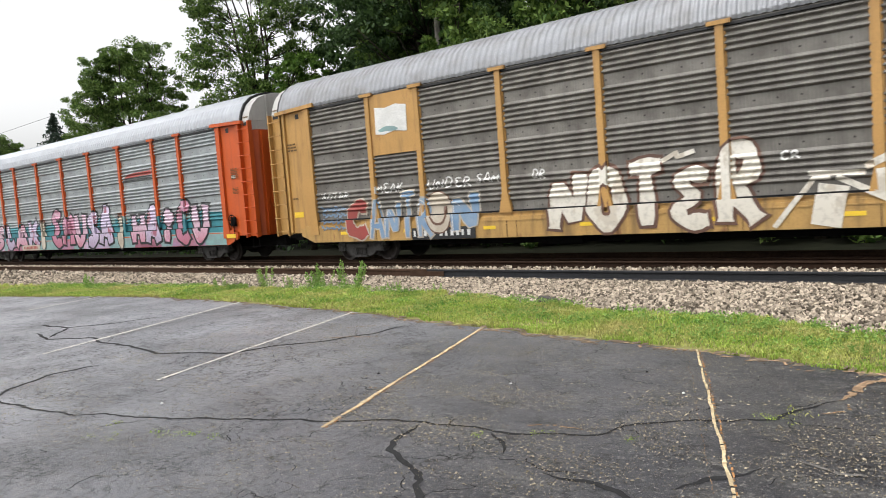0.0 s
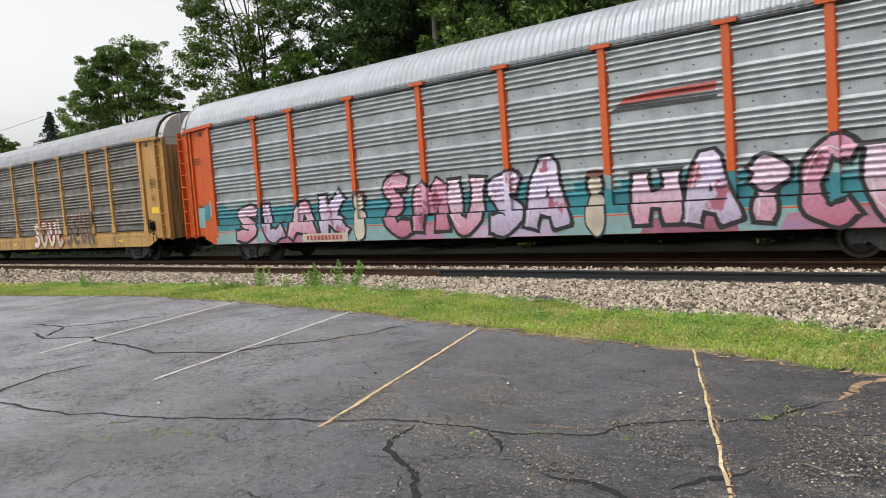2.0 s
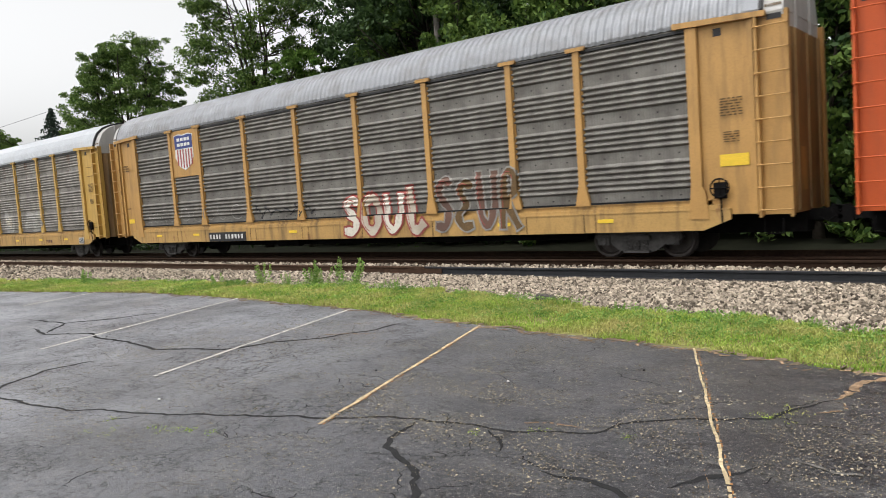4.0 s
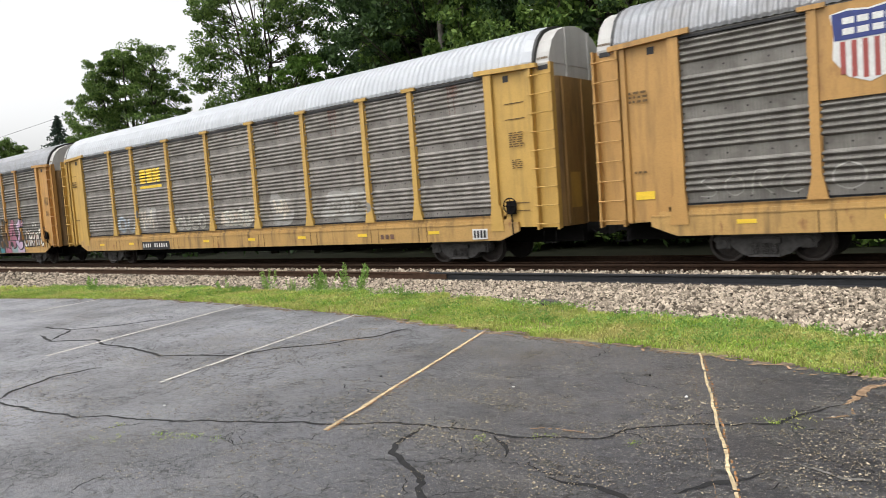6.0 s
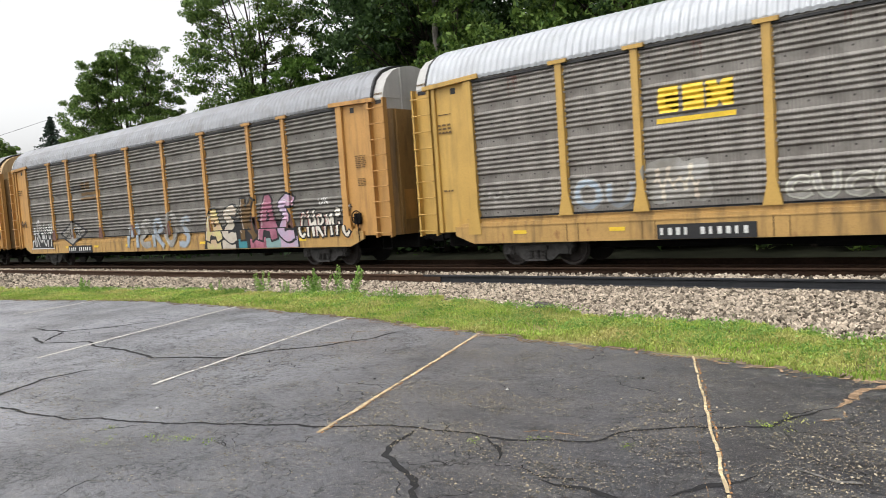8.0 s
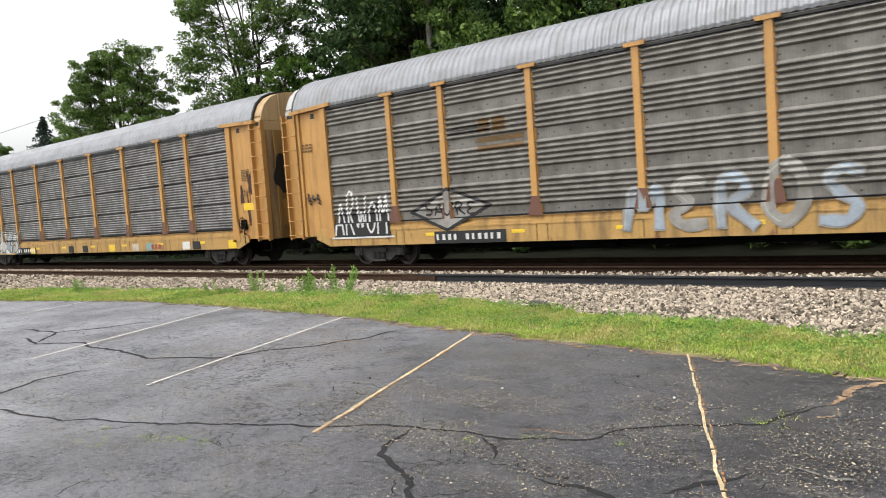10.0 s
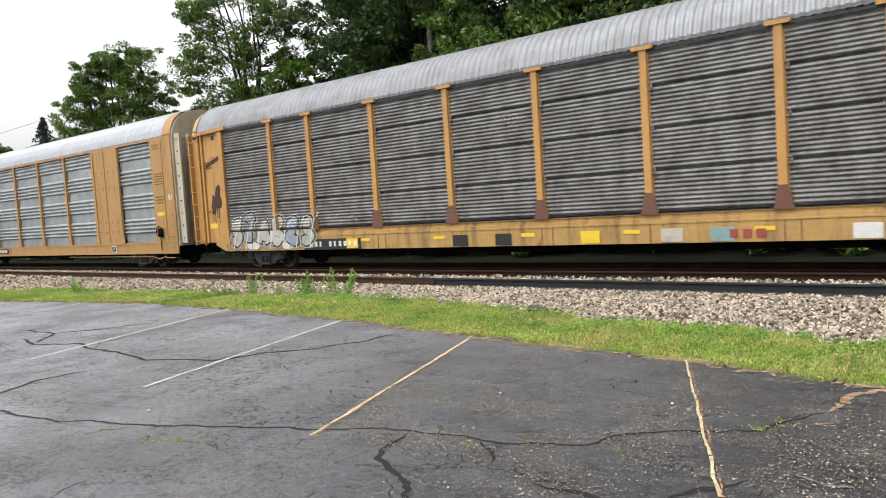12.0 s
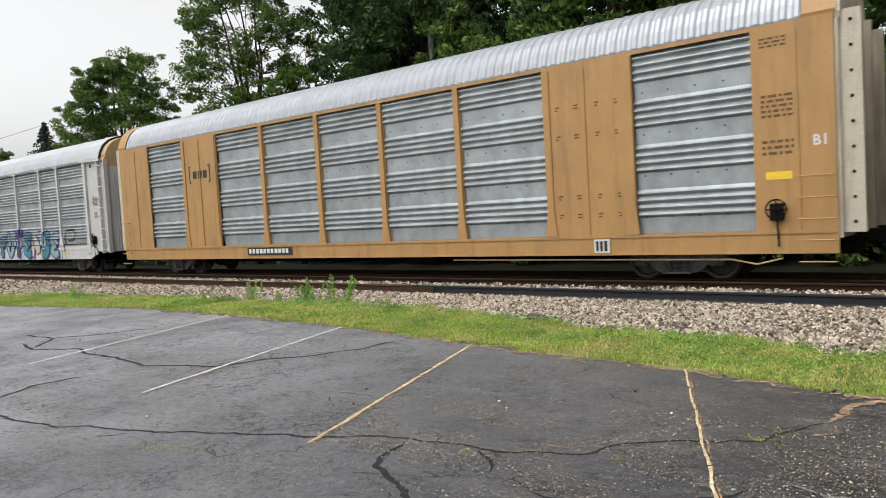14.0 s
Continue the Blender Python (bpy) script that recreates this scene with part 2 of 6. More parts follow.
WHITE_ROOF = painted("roof_white", (0.46, 0.48, 0.51), (0.3, 0.3, 0.3), 0.25, False, 0.45)
CAP_WHITE = painted("end_cap_white", (0.45, 0.44, 0.42), (0.2, 0.18, 0.16), 0.4)
CAP_CREAM = painted("end_cap_cream", (0.5, 0.45, 0.35), (0.13, 0.09, 0.055), 0.8, rust=0.3)
CAP_TAN = painted("end_cap_tan", (0.5, 0.34, 0.17), (0.1, 0.06, 0.035), 0.7, rust=0.4)
YELLOW = painted("paint_tan_yellow", (0.47, 0.26, 0.075), (0.07, 0.042, 0.022), 0.75, rust=0.5)
YELLOW_B = painted("paint_yellow", (0.52, 0.32, 0.075), (0.1, 0.065, 0.03), 0.6, rust=0.3)
AMBER = painted("paint_amber", (0.5, 0.265, 0.075), (0.08, 0.042, 0.02), 0.75, rust=0.75)
OCHRE = painted("paint_ochre", (0.42, 0.235, 0.08), (0.1, 0.055, 0.025), 0.5)
ORANGE = painted("paint_orange", (0.52, 0.08, 0.006), (0.1, 0.03, 0.012), 0.5)
WHITE_PAINT = painted("paint_white", (0.52, 0.51, 0.5), (0.2, 0.18, 0.17), 0.35)
PANEL_DIRTY = painted("panel_weathered", (0.22, 0.207, 0.185), (0.06, 0.052, 0.044), 0.78, False, 0.6, 0.12, 0.25, 0.3, (0.45, 1.45, 0.9325), 0.5)
PANEL_BROWN = painted("panel_brown_grime", (0.27, 0.25, 0.225), (0.08, 0.068, 0.058), 0.8, False, 0.6, 0.3, 0.2, 0.25, (0.4, 1.45, 0.46625), 0.75)
PANEL_CLEAN = painted("panel_galvanised", (0.4, 0.43, 0.44), (0.15, 0.165, 0.17), 0.55, False, 0.42, metal=0.45, vary=0.2, holes=(0.6, 1.45, 0.9325), comb=0.3)
PANEL_FINE = painted("panel_grey", (0.2, 0.195, 0.19), (0.045, 0.04, 0.035), 0.8, False, 0.6, metal=0.2, vary=0.3)
BLACK = plain("paint_black", (0.012, 0.012, 0.013), 0.6)
WHITE = plain("paint_lettering_white", (0.62, 0.62, 0.6), 0.6, 0.2, 30)
PINK = painted("spray_pink", (0.42, 0.17, 0.23), (0.26, 0.2, 0.36), 0.9, False, 0.5)
LILAC = painted("spray_lilac", (0.46, 0.37, 0.5), (0.55, 0.28, 0.36), 0.9, False, 0.5)
MAUVE = painted("spray_mauve", (0.27, 0.085, 0.13), (0.5, 0.2, 0.28), 0.7, False, 0.5)
TEAL = painted("spray_teal", (0.035, 0.23, 0.27), (0.02, 0.11, 0.14), 0.7, False, 0.5)
AQUA = painted("spray_aqua", (0.22, 0.38, 0.37), (0.18, 0.22, 0.22), 0.7, False, 0.5)
BLUE = painted("spray_blue", (0.16, 0.27, 0.42), (0.3, 0.36, 0.42), 0.7, False, 0.5)
RED = painted("spray_red", (0.34, 0.06, 0.05), (0.2, 0.05, 0.04), 0.5, False, 0.5)
CREAM = painted("spray_cream", (0.55, 0.49, 0.4), (0.3, 0.24, 0.18), 0.7, False, 0.6)
FADED = painted("spray_faded_white", (0.34, 0.33, 0.305), (0.19, 0.175, 0.15), 1.0, False, 0.7)
WHITE_SPRAY = faded("spray_white", (0.58, 0.54, 0.46), (0.68, 0.65, 0.58), 0.8, 2.0, (0.5, 0.45, 0.37))
PINK_FADE = faded("spray_pink_fade", (0.42, 0.15, 0.2), (0.6, 0.47, 0.56), 0.75, 1.75, (0.5, 0.26, 0.34))
LILAC_FADE = faded("spray_lilac_fade", (0.33, 0.26, 0.36), (0.56, 0.5, 0.64), 0.75, 1.8, (0.32, 0.09, 0.13))
ROSE_FADE = faded("spray_rose_fade", (0.36, 0.11, 0.16), (0.52, 0.26, 0.36), 0.75, 1.9, (0.22, 0.06, 0.09))
BROWN = painted("spray_brown", (0.15, 0.075, 0.05), (0.08, 0.05, 0.04), 0.6, False, 0.7)
PALE_BLUE = painted("spray_pale_blue", (0.33, 0.39, 0.45), (0.2, 0.2, 0.2), 0.9, False, 0.7)
PALE_WHITE = painted("spray_pale_white", (0.5, 0.49, 0.42), (0.3, 0.28, 0.24), 0.8, False, 0.7)
GOLD = painted("spray_gold", (0.55, 0.5, 0.2), (0.5, 0.3, 0.25), 0.8, False, 0.6)
NAVY = plain("decal_navy", (0.02, 0.035, 0.16), 0.5, 0.2, 10)
SIGN_YELLOW = plain("decal_yellow", (0.75, 0.5, 0.03), 0.5, 0.2, 20)
END_GRIME = painted("end_grimy_yellow", (0.3, 0.175, 0.06), (0.035, 0.025, 0.018), 1.0, rust=0.8)
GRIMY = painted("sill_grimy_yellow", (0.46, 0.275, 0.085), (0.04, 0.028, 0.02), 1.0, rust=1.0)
# near-black, with the shade under the train put into the ballast colour
SHADED_BALLAST = plain("ballast_shaded", (0.012, 0.0105, 0.009), 0.95, 0.5, 18, bumpy=0.8)
DRY = island_mix("grass_blades_dry", (0.24, 0.26, 0.06), (0.56, 0.52, 0.22), 0.8, 0.3)
RUST = painted("rust_streak", (0.15, 0.07, 0.05), (0.17, 0.12, 0.1), 0.7, True, 0.9)
RUST_DARK = painted("rust_bare", (0.055, 0.024, 0.016), (0.1, 0.045, 0.025), 0.6, True, 0.95)
FADED_RED = painted("decal_faded_red", (0.4, 0.17, 0.09), (0.5, 0.28, 0.11), 0.8, False, 0.7)
INK = plain("stencil_dark", (0.13, 0.08, 0.035), 0.7, 0.3, 20)


# ---- mesh tools ----
class Shape:
    """Gathers vertices and faces for one mesh."""

    def __init__(self):
        self.v, self.f = [], []

    def box(self, x0, x1, y0, y1, z0, z1):
        n = len(self.v)
        self.v += [(x, y, z) for z in (z0, z1) for x, y in ((x0, y0), (x1, y0), (x1, y1), (x0, y1))]
        self.f += [tuple(n + i for i in q) for q in ((3, 2, 1, 0), (4, 5, 6, 7), (0, 1, 5, 4), (1, 2, 6, 5), (2, 3, 7, 6), (3, 0, 4, 7))]
        return self

    def prism(self, poly, a, b, axis="y"):
        """A polygon (x, z) pushed from y = a to y = b; or (y, z) along x."""
        n, k = len(self.v), len(poly)
        for d in (a, b):
            self.v += [(p, d, q) if axis == "y" else (d, p, q) for p, q in poly]
        self.f += [tuple(n + i for i in range(k)), tuple(n + k + i for i in reversed(range(k)))]
        self.f += [(n + i, n + k + i, n + k + (i + 1) % k, n + (i + 1) % k) for i in range(k)]
        return self

    def tube(self, points, radii, sides=6):
        n = len(self.v)
        pts = [Vector([float(c) for c in p]) for p in points]
        for i, p in enumerate(pts):
            d = (pts[min(i + 1, len(pts) - 1)] - pts[max(i - 1, 0)]).normalized()
            a = d.orthogonal().normalized()
            b = d.cross(a)
            r = float(radii[i]) if isinstance(radii, (list, tuple)) else float(radii)
            self.v += [tuple(p + r * (a * math.cos(2 * math.pi * j / sides) + b * math.sin(2 * math.pi * j / sides))) for j in range(sides)]
        for i in range(len(pts) - 1):
            for j in range(sides):
                q = n + i * sides
                self.f.append((q + j, q + (j + 1) % sides, q + sides + (j + 1) % sides, q + sides + j))
        self.f += [tuple(n + j for j in reversed(range(sides))), tuple(n + (len(pts) - 1) * sides + j for j in range(sides))]
        return self

    def lathe(self, profile, cx=0.0, cz=0.0, sides=28):
        """Rings (radius, y) turned about a line along y."""
        n = len(self.v)
        for r, y in profile:
            self.v += [(cx + r * math.cos(2 * math.pi * j / sides), y, cz + r * math.sin(2 * math.pi * j / sides)) for j in range(sides)]
        for i in range(len(profile) - 1):
            for j in range(sides):
                q = n + i * sides
                self.f.append((q + j, q + (j + 1) % sides, q + sides + (j + 1) % sides, q + sides + j))
        return self

    def mesh(self, name, smooth=False):
        me = bpy.data.meshes.new(name)
        me.from_pydata(self.v, [], self.f)
        bm = bmesh.new()
        bm.from_mesh(me)
        bmesh.ops.recalc_face_normals(bm, faces=bm.faces)
        bm.to_mesh(me)
        bm.free()
        if smooth:
            me.polygons.foreach_set("use_smooth", [True] * len(me.polygons))
        me.materials.append(None)
        return me


def raw_mesh(name, verts, faces):
    me = bpy.data.meshes.new(name)
    me.from_pydata(verts, [], faces)
    me.materials.append(None)
    return me


def part(name, me, material, parent=None, label="", m=None):
    """One mesh object, under a thing or a part. Alike pieces share the mesh; the material sits on the object."""
    ob = new(name, me)
    ob.material_slots[0].link = "OBJECT"
    ob.material_slots[0].material = material
    if parent:
        ob.parent = parent
    if m is not None:
        ob.matrix_basis = m
    if label:
        tagged(ob, label)
    return ob


def curve_at(points, x):
    xs, ys = zip(*points)
    return float(np.interp(x, xs, ys))
# ---- ground, lot, verge, ballast, tracks ----
LOT_EDGE = [(-80, 1.0), (-60, 2.6), (-40, 4.6), (-30, 5.8), (-20.3, 6.95), (-17.2, 7.55), (-14.8, 7.95), (-11.5, 7.92), (-8.2, 7.65), (-5.4, 7.2), (-2.6, 6.87), (-1.15, 6.55), (4, 5.8), (25, 4.0)]
STONE_EDGE = [(-80, 5.5), (-60, 6.5), (-40, 7.6), (-23, 8.5), (-19, 9.0), (-14.8, 9.5), (-10.9, 9.6), (-8.3, 9.7), (-6.84, 9.2), (-5.4, 9.0), (-3.5, 8.6), (-2.25, 8.4), (-1.4, 8.1), (4, 7.4), (25, 6.0)]


def rough_edge(points, x, amount, seed):
    return curve_at(points, x) + amount * noise.noise((x * 1.7, seed, 0.3)) + 0.4 * amount * noise.noise((x * 7.0, seed, 5.0))


def strip_mesh(name, xs, columns):
    """A sheet over the stations xs; columns(x) gives (y, z) pairs across."""
    verts, faces = [], []
    for i, x in enumerate(xs):
        row = columns(x)
        k = len(row)
        verts += [(x, y, z) for y, z in row]
        if i:
            a, b = (i - 1) * k, i * k
            faces += [(a + j, b + j, b + j + 1, a + j + 1) for j in range(k - 1)]
    return raw_mesh(name, verts, faces)


def hill(x, y):
    """Flat by the tracks, a wooded bank behind them that fades out to the west."""
    up = min(max((y - 23.0) / 30.0, 0.0), 1.0) * min(max((x + 55.0) / 30.0, 0.0), 1.0)
    return -0.62 + 9.0 * up * up * (3 - 2 * up) + (0.25 * noise.noise((x * 0.2, y * 0.2, 0)) if y > 24 else 0)


spread = [-900, -500, -300, -200, -150, -120] + list(range(-100, 101, 5)) + [120, 150, 200, 300, 500, 900]
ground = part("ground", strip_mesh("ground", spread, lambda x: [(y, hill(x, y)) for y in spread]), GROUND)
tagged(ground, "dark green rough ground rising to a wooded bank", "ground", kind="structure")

fine_x = [-80 + 0.5 * i for i in range(80)] + [-40 + 0.1 * i for i in range(441)] + [4.5 + i for i in range(21)]
lot = part("pavement", strip_mesh("pavement", fine_x, lambda x: [(-40, 0), (-10, 0), (0, 0), (rough_edge(LOT_EDGE, x, 0.07, 1), 0), (rough_edge(LOT_EDGE, x, 0.07, 1) + 0.02, -0.7)]), ASPHALT)
tagged(lot, "dark worn asphalt parking lot with sealed cracks", "parking lot", kind="structure")
verge = part("verge", strip_mesh("verge", fine_x, lambda x: [(curve_at(LOT_EDGE, x) - 0.3, -0.05), (curve_at(LOT_EDGE, x) + 0.15, -0.012), (0.5 * (curve_at(LOT_EDGE, x) + curve_at(STONE_EDGE, x)), -0.01), (curve_at(STONE_EDGE, x), -0.07), (curve_at(STONE_EDGE, x) + 0.5, -0.2)]), VERGE)
tagged(verge, "strip of bright green grass between lot and ballast", "grass verge", kind="structure")
BED = [(11.2, -0.13), (12.3, -0.13), (12.62, -0.085), (13.88, -0.085), (14.2, -0.14), (15.2, -0.16), (16.0, -0.36), (19.2, -0.37), (21.5, -0.66)]


def bed_z(x, y):
    s = curve_at(STONE_EDGE, x)
    if y < 11.2:
        return -0.1 - 0.03 * (y - s) / max(11.2 - s, 0.1)
    return curve_at(BED, y)


bed = part("ballast_bed", strip_mesh("ballast_bed", [-200, -150, -100] + fine_x + [60, 120, 200], lambda x: [(curve_at(STONE_EDGE, x) - 0.1, -0.12)] + [(y, bed_z(x, y)) for y in (10.2, 11.2, 12.3, 12.62, 13.25, 13.88, 14.2, 15.2)]), BALLAST)
tagged(bed, "pale crushed stone ballast under two railway tracks", "ballast", kind="structure")


bed2 = part("track_bed", strip_mesh("track_bed", [-200, -100, -50, 0, 50, 120, 200], lambda x: [(y, bed_z(x, y)) for y in (15.2, 16.0, 17.3, 19.2, 21.5)] + [(23.5, -0.6)]), SHADED_BALLAST)
tagged(bed2, "dark ballast under the train's track, shade in its colour", "ballast", kind="structure")


def ribbon(points, width, z, seed, wander=0.05, gaps=0.0, taper=True):
    """A thin uneven strip laid along a line on the lot."""
    verts, faces = [], []
    rnd = random.Random(seed)
    line = []
    for (x0, y0), (x1, y1) in zip(points, points[1:]):
        k = max(2, int(math.hypot(x1 - x0, y1 - y0) / 0.025))
        line += [(x0 + (x1 - x0) * i / k, y0 + (y1 - y0) * i / k) for i in range(k)]
    line.append(points[-1])
    for i, (x, y) in enumerate(line):
        ax, ay = line[max(i - 2, 0)]
        bx, by = line[min(i + 2, len(line) - 1)]
        d = math.hypot(bx - ax, by - ay) or 1
        nx, ny = -(by - ay) / d, (bx - ax) / d
        off = wander * noise.noise((x * 3, y * 3, seed))
        end = min(1.0, 0.15 + 0.09 * min(i, len(line) - 1 - i)) if taper else 1.0
        w = width * end * (0.5 + 0.7 * abs(noise.noise((x * 4, y * 4, seed + 3))) + 0.2 * rnd.random())
        w2 = width * end * (0.5 + 0.7 * abs(noise.noise((x * 4, y * 4, seed + 13))) + 0.2 * rnd.random())
        off += 0.3 * wander * noise.noise((x * 14, y * 14, seed + 7))
        verts += [(x + nx * (off - w / 2), y + ny * (off - w / 2), z), (x + nx * (off + w2 / 2), y + ny * (off + w2 / 2), z)]
        if i and rnd.random() >= gaps:
            n = 2 * i
            faces.append((n - 2, n, n + 1, n - 1))
    return raw_mesh("ribbon", verts, faces)


CRACKS = [
    [(-12.0, 2.2), (-8.1, 2.57), (-7.15, 2.62), (-6.6, 2.73), (-5.85, 3.0), (-5.16, 3.3), (-4.35, 3.61), (-3.84, 3.9), (-3.42, 3.99), (-2.9, 4.04), (-2.33, 4.26), (-2.24, 4.5), (-1.99, 4.76), (-1.42, 5.08), (-1.35, 5.35), (-1.2, 5.67)],
    [(-2.3, 2.3), (-2.69, 2.83), (-2.88, 3.09), (-3.17, 3.29), (-3.4, 3.4), (-3.55, 3.65), (-3.61, 3.9)],
    [(-3.01, 3.99), (-2.7, 3.68)],
    [(-2.31, 3.52), (-1.96, 3.55), (-1.73, 3.42), (-1.5, 3.2)],
    [(-1.59, 3.66), (-1.36, 3.97), (-1.28, 4.17)],
    [(-12.26, 4.65), (-11.42, 4.48), (-10.74, 4.79), (-10.14, 4.67), (-9.41, 4.69), (-8.48, 4.57), (-7.55, 4.92), (-7.31, 5.4), (-6.95, 5.8), (-6.62, 6.45), (-6.59, 7.05)],
    [(-13.39, 5.05), (-12.27, 5.13), (-11.84, 5.66), (-11.53, 6.39)],
    [(-11.54, 4.53), (-12.03, 4.96), (-12.29, 5.12)],
    [(-8.09, 2.61), (-8.45, 3.01), (-8.64, 3.32), (-8.62, 3.74), (-8.53, 3.93)],
]
for i, line in enumerate(CRACKS):
    part("sealed_crack", ribbon(line, 0.042 if i == 0 else 0.06 if i < 5 else 0.07, 0.003, i, 0.06), SEAL, lot)
hv, hf = [], []
hr = random.Random(8)
for i in range(190):
    x, y, a = -13 + 12.2 * hr.random(), 1.8 + 5.2 * hr.random(), hr.random() * 6.28
    a0 = a
    w = 0.0022 + 0.0032 * hr.random() ** 2
    k, base = hr.randint(7, 26), len(hv)
    for j in range(k):
        nx, ny = -math.sin(a), math.cos(a)
        t = w * min(1, j / 3, (k - 1 - j) / 3) * (0.6 + 0.8 * hr.random())
        hv += [(x + nx * t, y + ny * t, 0.0025), (x - nx * t, y - ny * t, 0.0025)]
        if j:
            n = base + 2 * j
            hf.append((n - 2, n, n + 1, n - 1))
        a = a0 + hr.gauss(0, 0.75)
        x, y = x + 0.045 * math.cos(a), y + 0.045 * math.sin(a)
        if y > curve_at(LOT_EDGE, x) - 0.1:
            break
tagged(part("hairline_cracks", raw_mesh("hairline_cracks", hv, hf), SEAL, lot), kind="stuff")
sv2, sf2 = [], []
for i in range(420):
    x, y, a = -10 + 9.4 * hr.random(), 2.0 + 4.9 * hr.random(), 0.35 + hr.gauss(0, 0.5)
    if y > curve_at(LOT_EDGE, x) - 0.25:
        continue
    k, base, w = hr.randint(5, 12), len(sv2), 0.004 + 0.012 * hr.random() ** 2
    for j in range(k):
        t = w * (0.15 + hr.random())
        sv2 += [(x - math.sin(a) * t, y + math.cos(a) * t, 0.002), (x + math.sin(a) * t * hr.random(), y - math.cos(a) * t * hr.random(), 0.002)]
        if j and hr.random() > 0.25:
            n = base + 2 * j
            sf2.append((n - 2, n, n + 1, n - 1))
        x, y = x + 0.022 * math.cos(a), y + 0.022 * math.sin(a)
SCUFF = plain("scuffed_stone", (0.2, 0.19, 0.175), 0.85, 0.5, 30)
tagged(part("scuff_marks", raw_mesh("scuff_marks", sv2, sf2), SCUFF, lot), kind="stuff")
LINES = [((-2.65, 6.88), (-0.9, 2.85), LINE_YELLOW), ((-5.44, 7.18), (-4.21, 3.5), LINE_YELLOW), ((-8.24, 7.65), (-7.07, 3.77), LINE_WHITE), ((-11.53, 7.9), (-10.14, 3.9), LINE_WHITE), ((-16.5, 7.7), (-15.9, 5.9), LINE_WHITE)]
for i, (a, b, mat) in enumerate(LINES):
    part("stall_line", ribbon([a, b], (0.027, 0.045, 0.06, 0.075, 0.08)[i], 0.008, 20 + i, 0.014, 0.03, False), mat, lot)
    if i < 2:
        side = Vector((b[0] - a[0], b[1] - a[1])).normalized()
        part("old_stall_line", ribbon([(a[0] - 0.025 * side.y, a[1] + 0.025 * side.x), (b[0] - 0.025 * side.y, b[1] + 0.025 * side.x)], 0.018, 0.005, 26 + i, 0.02, 0.5, False), LINE_RUST, lot)
for i, dx in enumerate((-0.065, 0.075)):
    part("stall_line", ribbon([(-2.65 + dx, 6.8), (-0.95 + dx, 2.85)], 0.005, 0.005, 40 + i, 0.02, 0.5), RUST_LINE, lot)
part("worn_edge_line", ribbon([(-1.2, 5.67), (-1.12, 6.0), (-0.98, 6.41), (-0.6, 6.6)], 0.1, 0.006, 31, 0.12, 0.08), RUST_LINE, lot)
part("worn_edge_line", ribbon([(-1.22, 5.3), (-1.1, 5.45), (-1.12, 5.6)], 0.05, 0.006, 35, 0.08, 0.2), RUST_LINE, lot)
part("worn_edge_line", ribbon([(-1.15, 4.35), (-0.9, 4.3), (-0.55, 4.35)], 0.045, 0.006, 36, 0.08, 0.3), SCUFF, lot)
part("worn_edge_line", ribbon([(x, curve_at(LOT_EDGE, x) - 0.1) for x in np.arange(-9.0, 0.3, 0.4)], 0.05, 0.006, 33, 0.2, 0.4), RUST_LINE, lot)
part("edge_dirt", ribbon([(x, curve_at(LOT_EDGE, x) - 0.02) for x in np.arange(-20.0, 1.5, 0.35)], 0.17, 0.004, 34, 0.26, 0.3), EDGE_DIRT, lot)
for i, (x0, y0, x1, y1) in enumerate(((-7.4, 6.55, -6.7, 6.95), (-7.2, 5.9, -6.4, 6.35), (-3.0, 4.15, -2.4, 4.33), (-4.9, 4.4, -4.4, 4.55))):
    part("worn_edge_line", ribbon([(x0, y0), (0.5 * (x0 + x1), 0.5 * (y0 + y1) + 0.05), (x1, y1)], 0.03, 0.006, 50 + i, 0.1, 0.4), RUST_LINE, lot)

# rails: each one rolled section, the near track a little higher than the train's
RAIL = [(-0.075, 0), (0.075, 0), (0.075, 0.012), (0.014, 0.035), (0.01, 0.13), (0.036, 0.145), (0.036, 0.17), (0.028, 0.18), (-0.028, 0.18), (-0.036, 0.17), (-0.036, 0.145), (-0.01, 0.13), (-0.014, 0.035), (-0.075, 0.012)]
rail_mesh = Shape().prism(RAIL, -220, 160, "x").mesh("rail")
tie_mesh = Shape().prism([(-1.3, -0.16), (1.3, -0.16), (1.3, 0.0), (1.27, 0.018), (-1.27, 0.018), (-1.3, 0.0)], -0.115, 0.115, "x").mesh("tie")
plate_mesh = Shape().box(-0.09, 0.09, -0.17, 0.17, 0.0, 0.022).mesh("tie_plate")
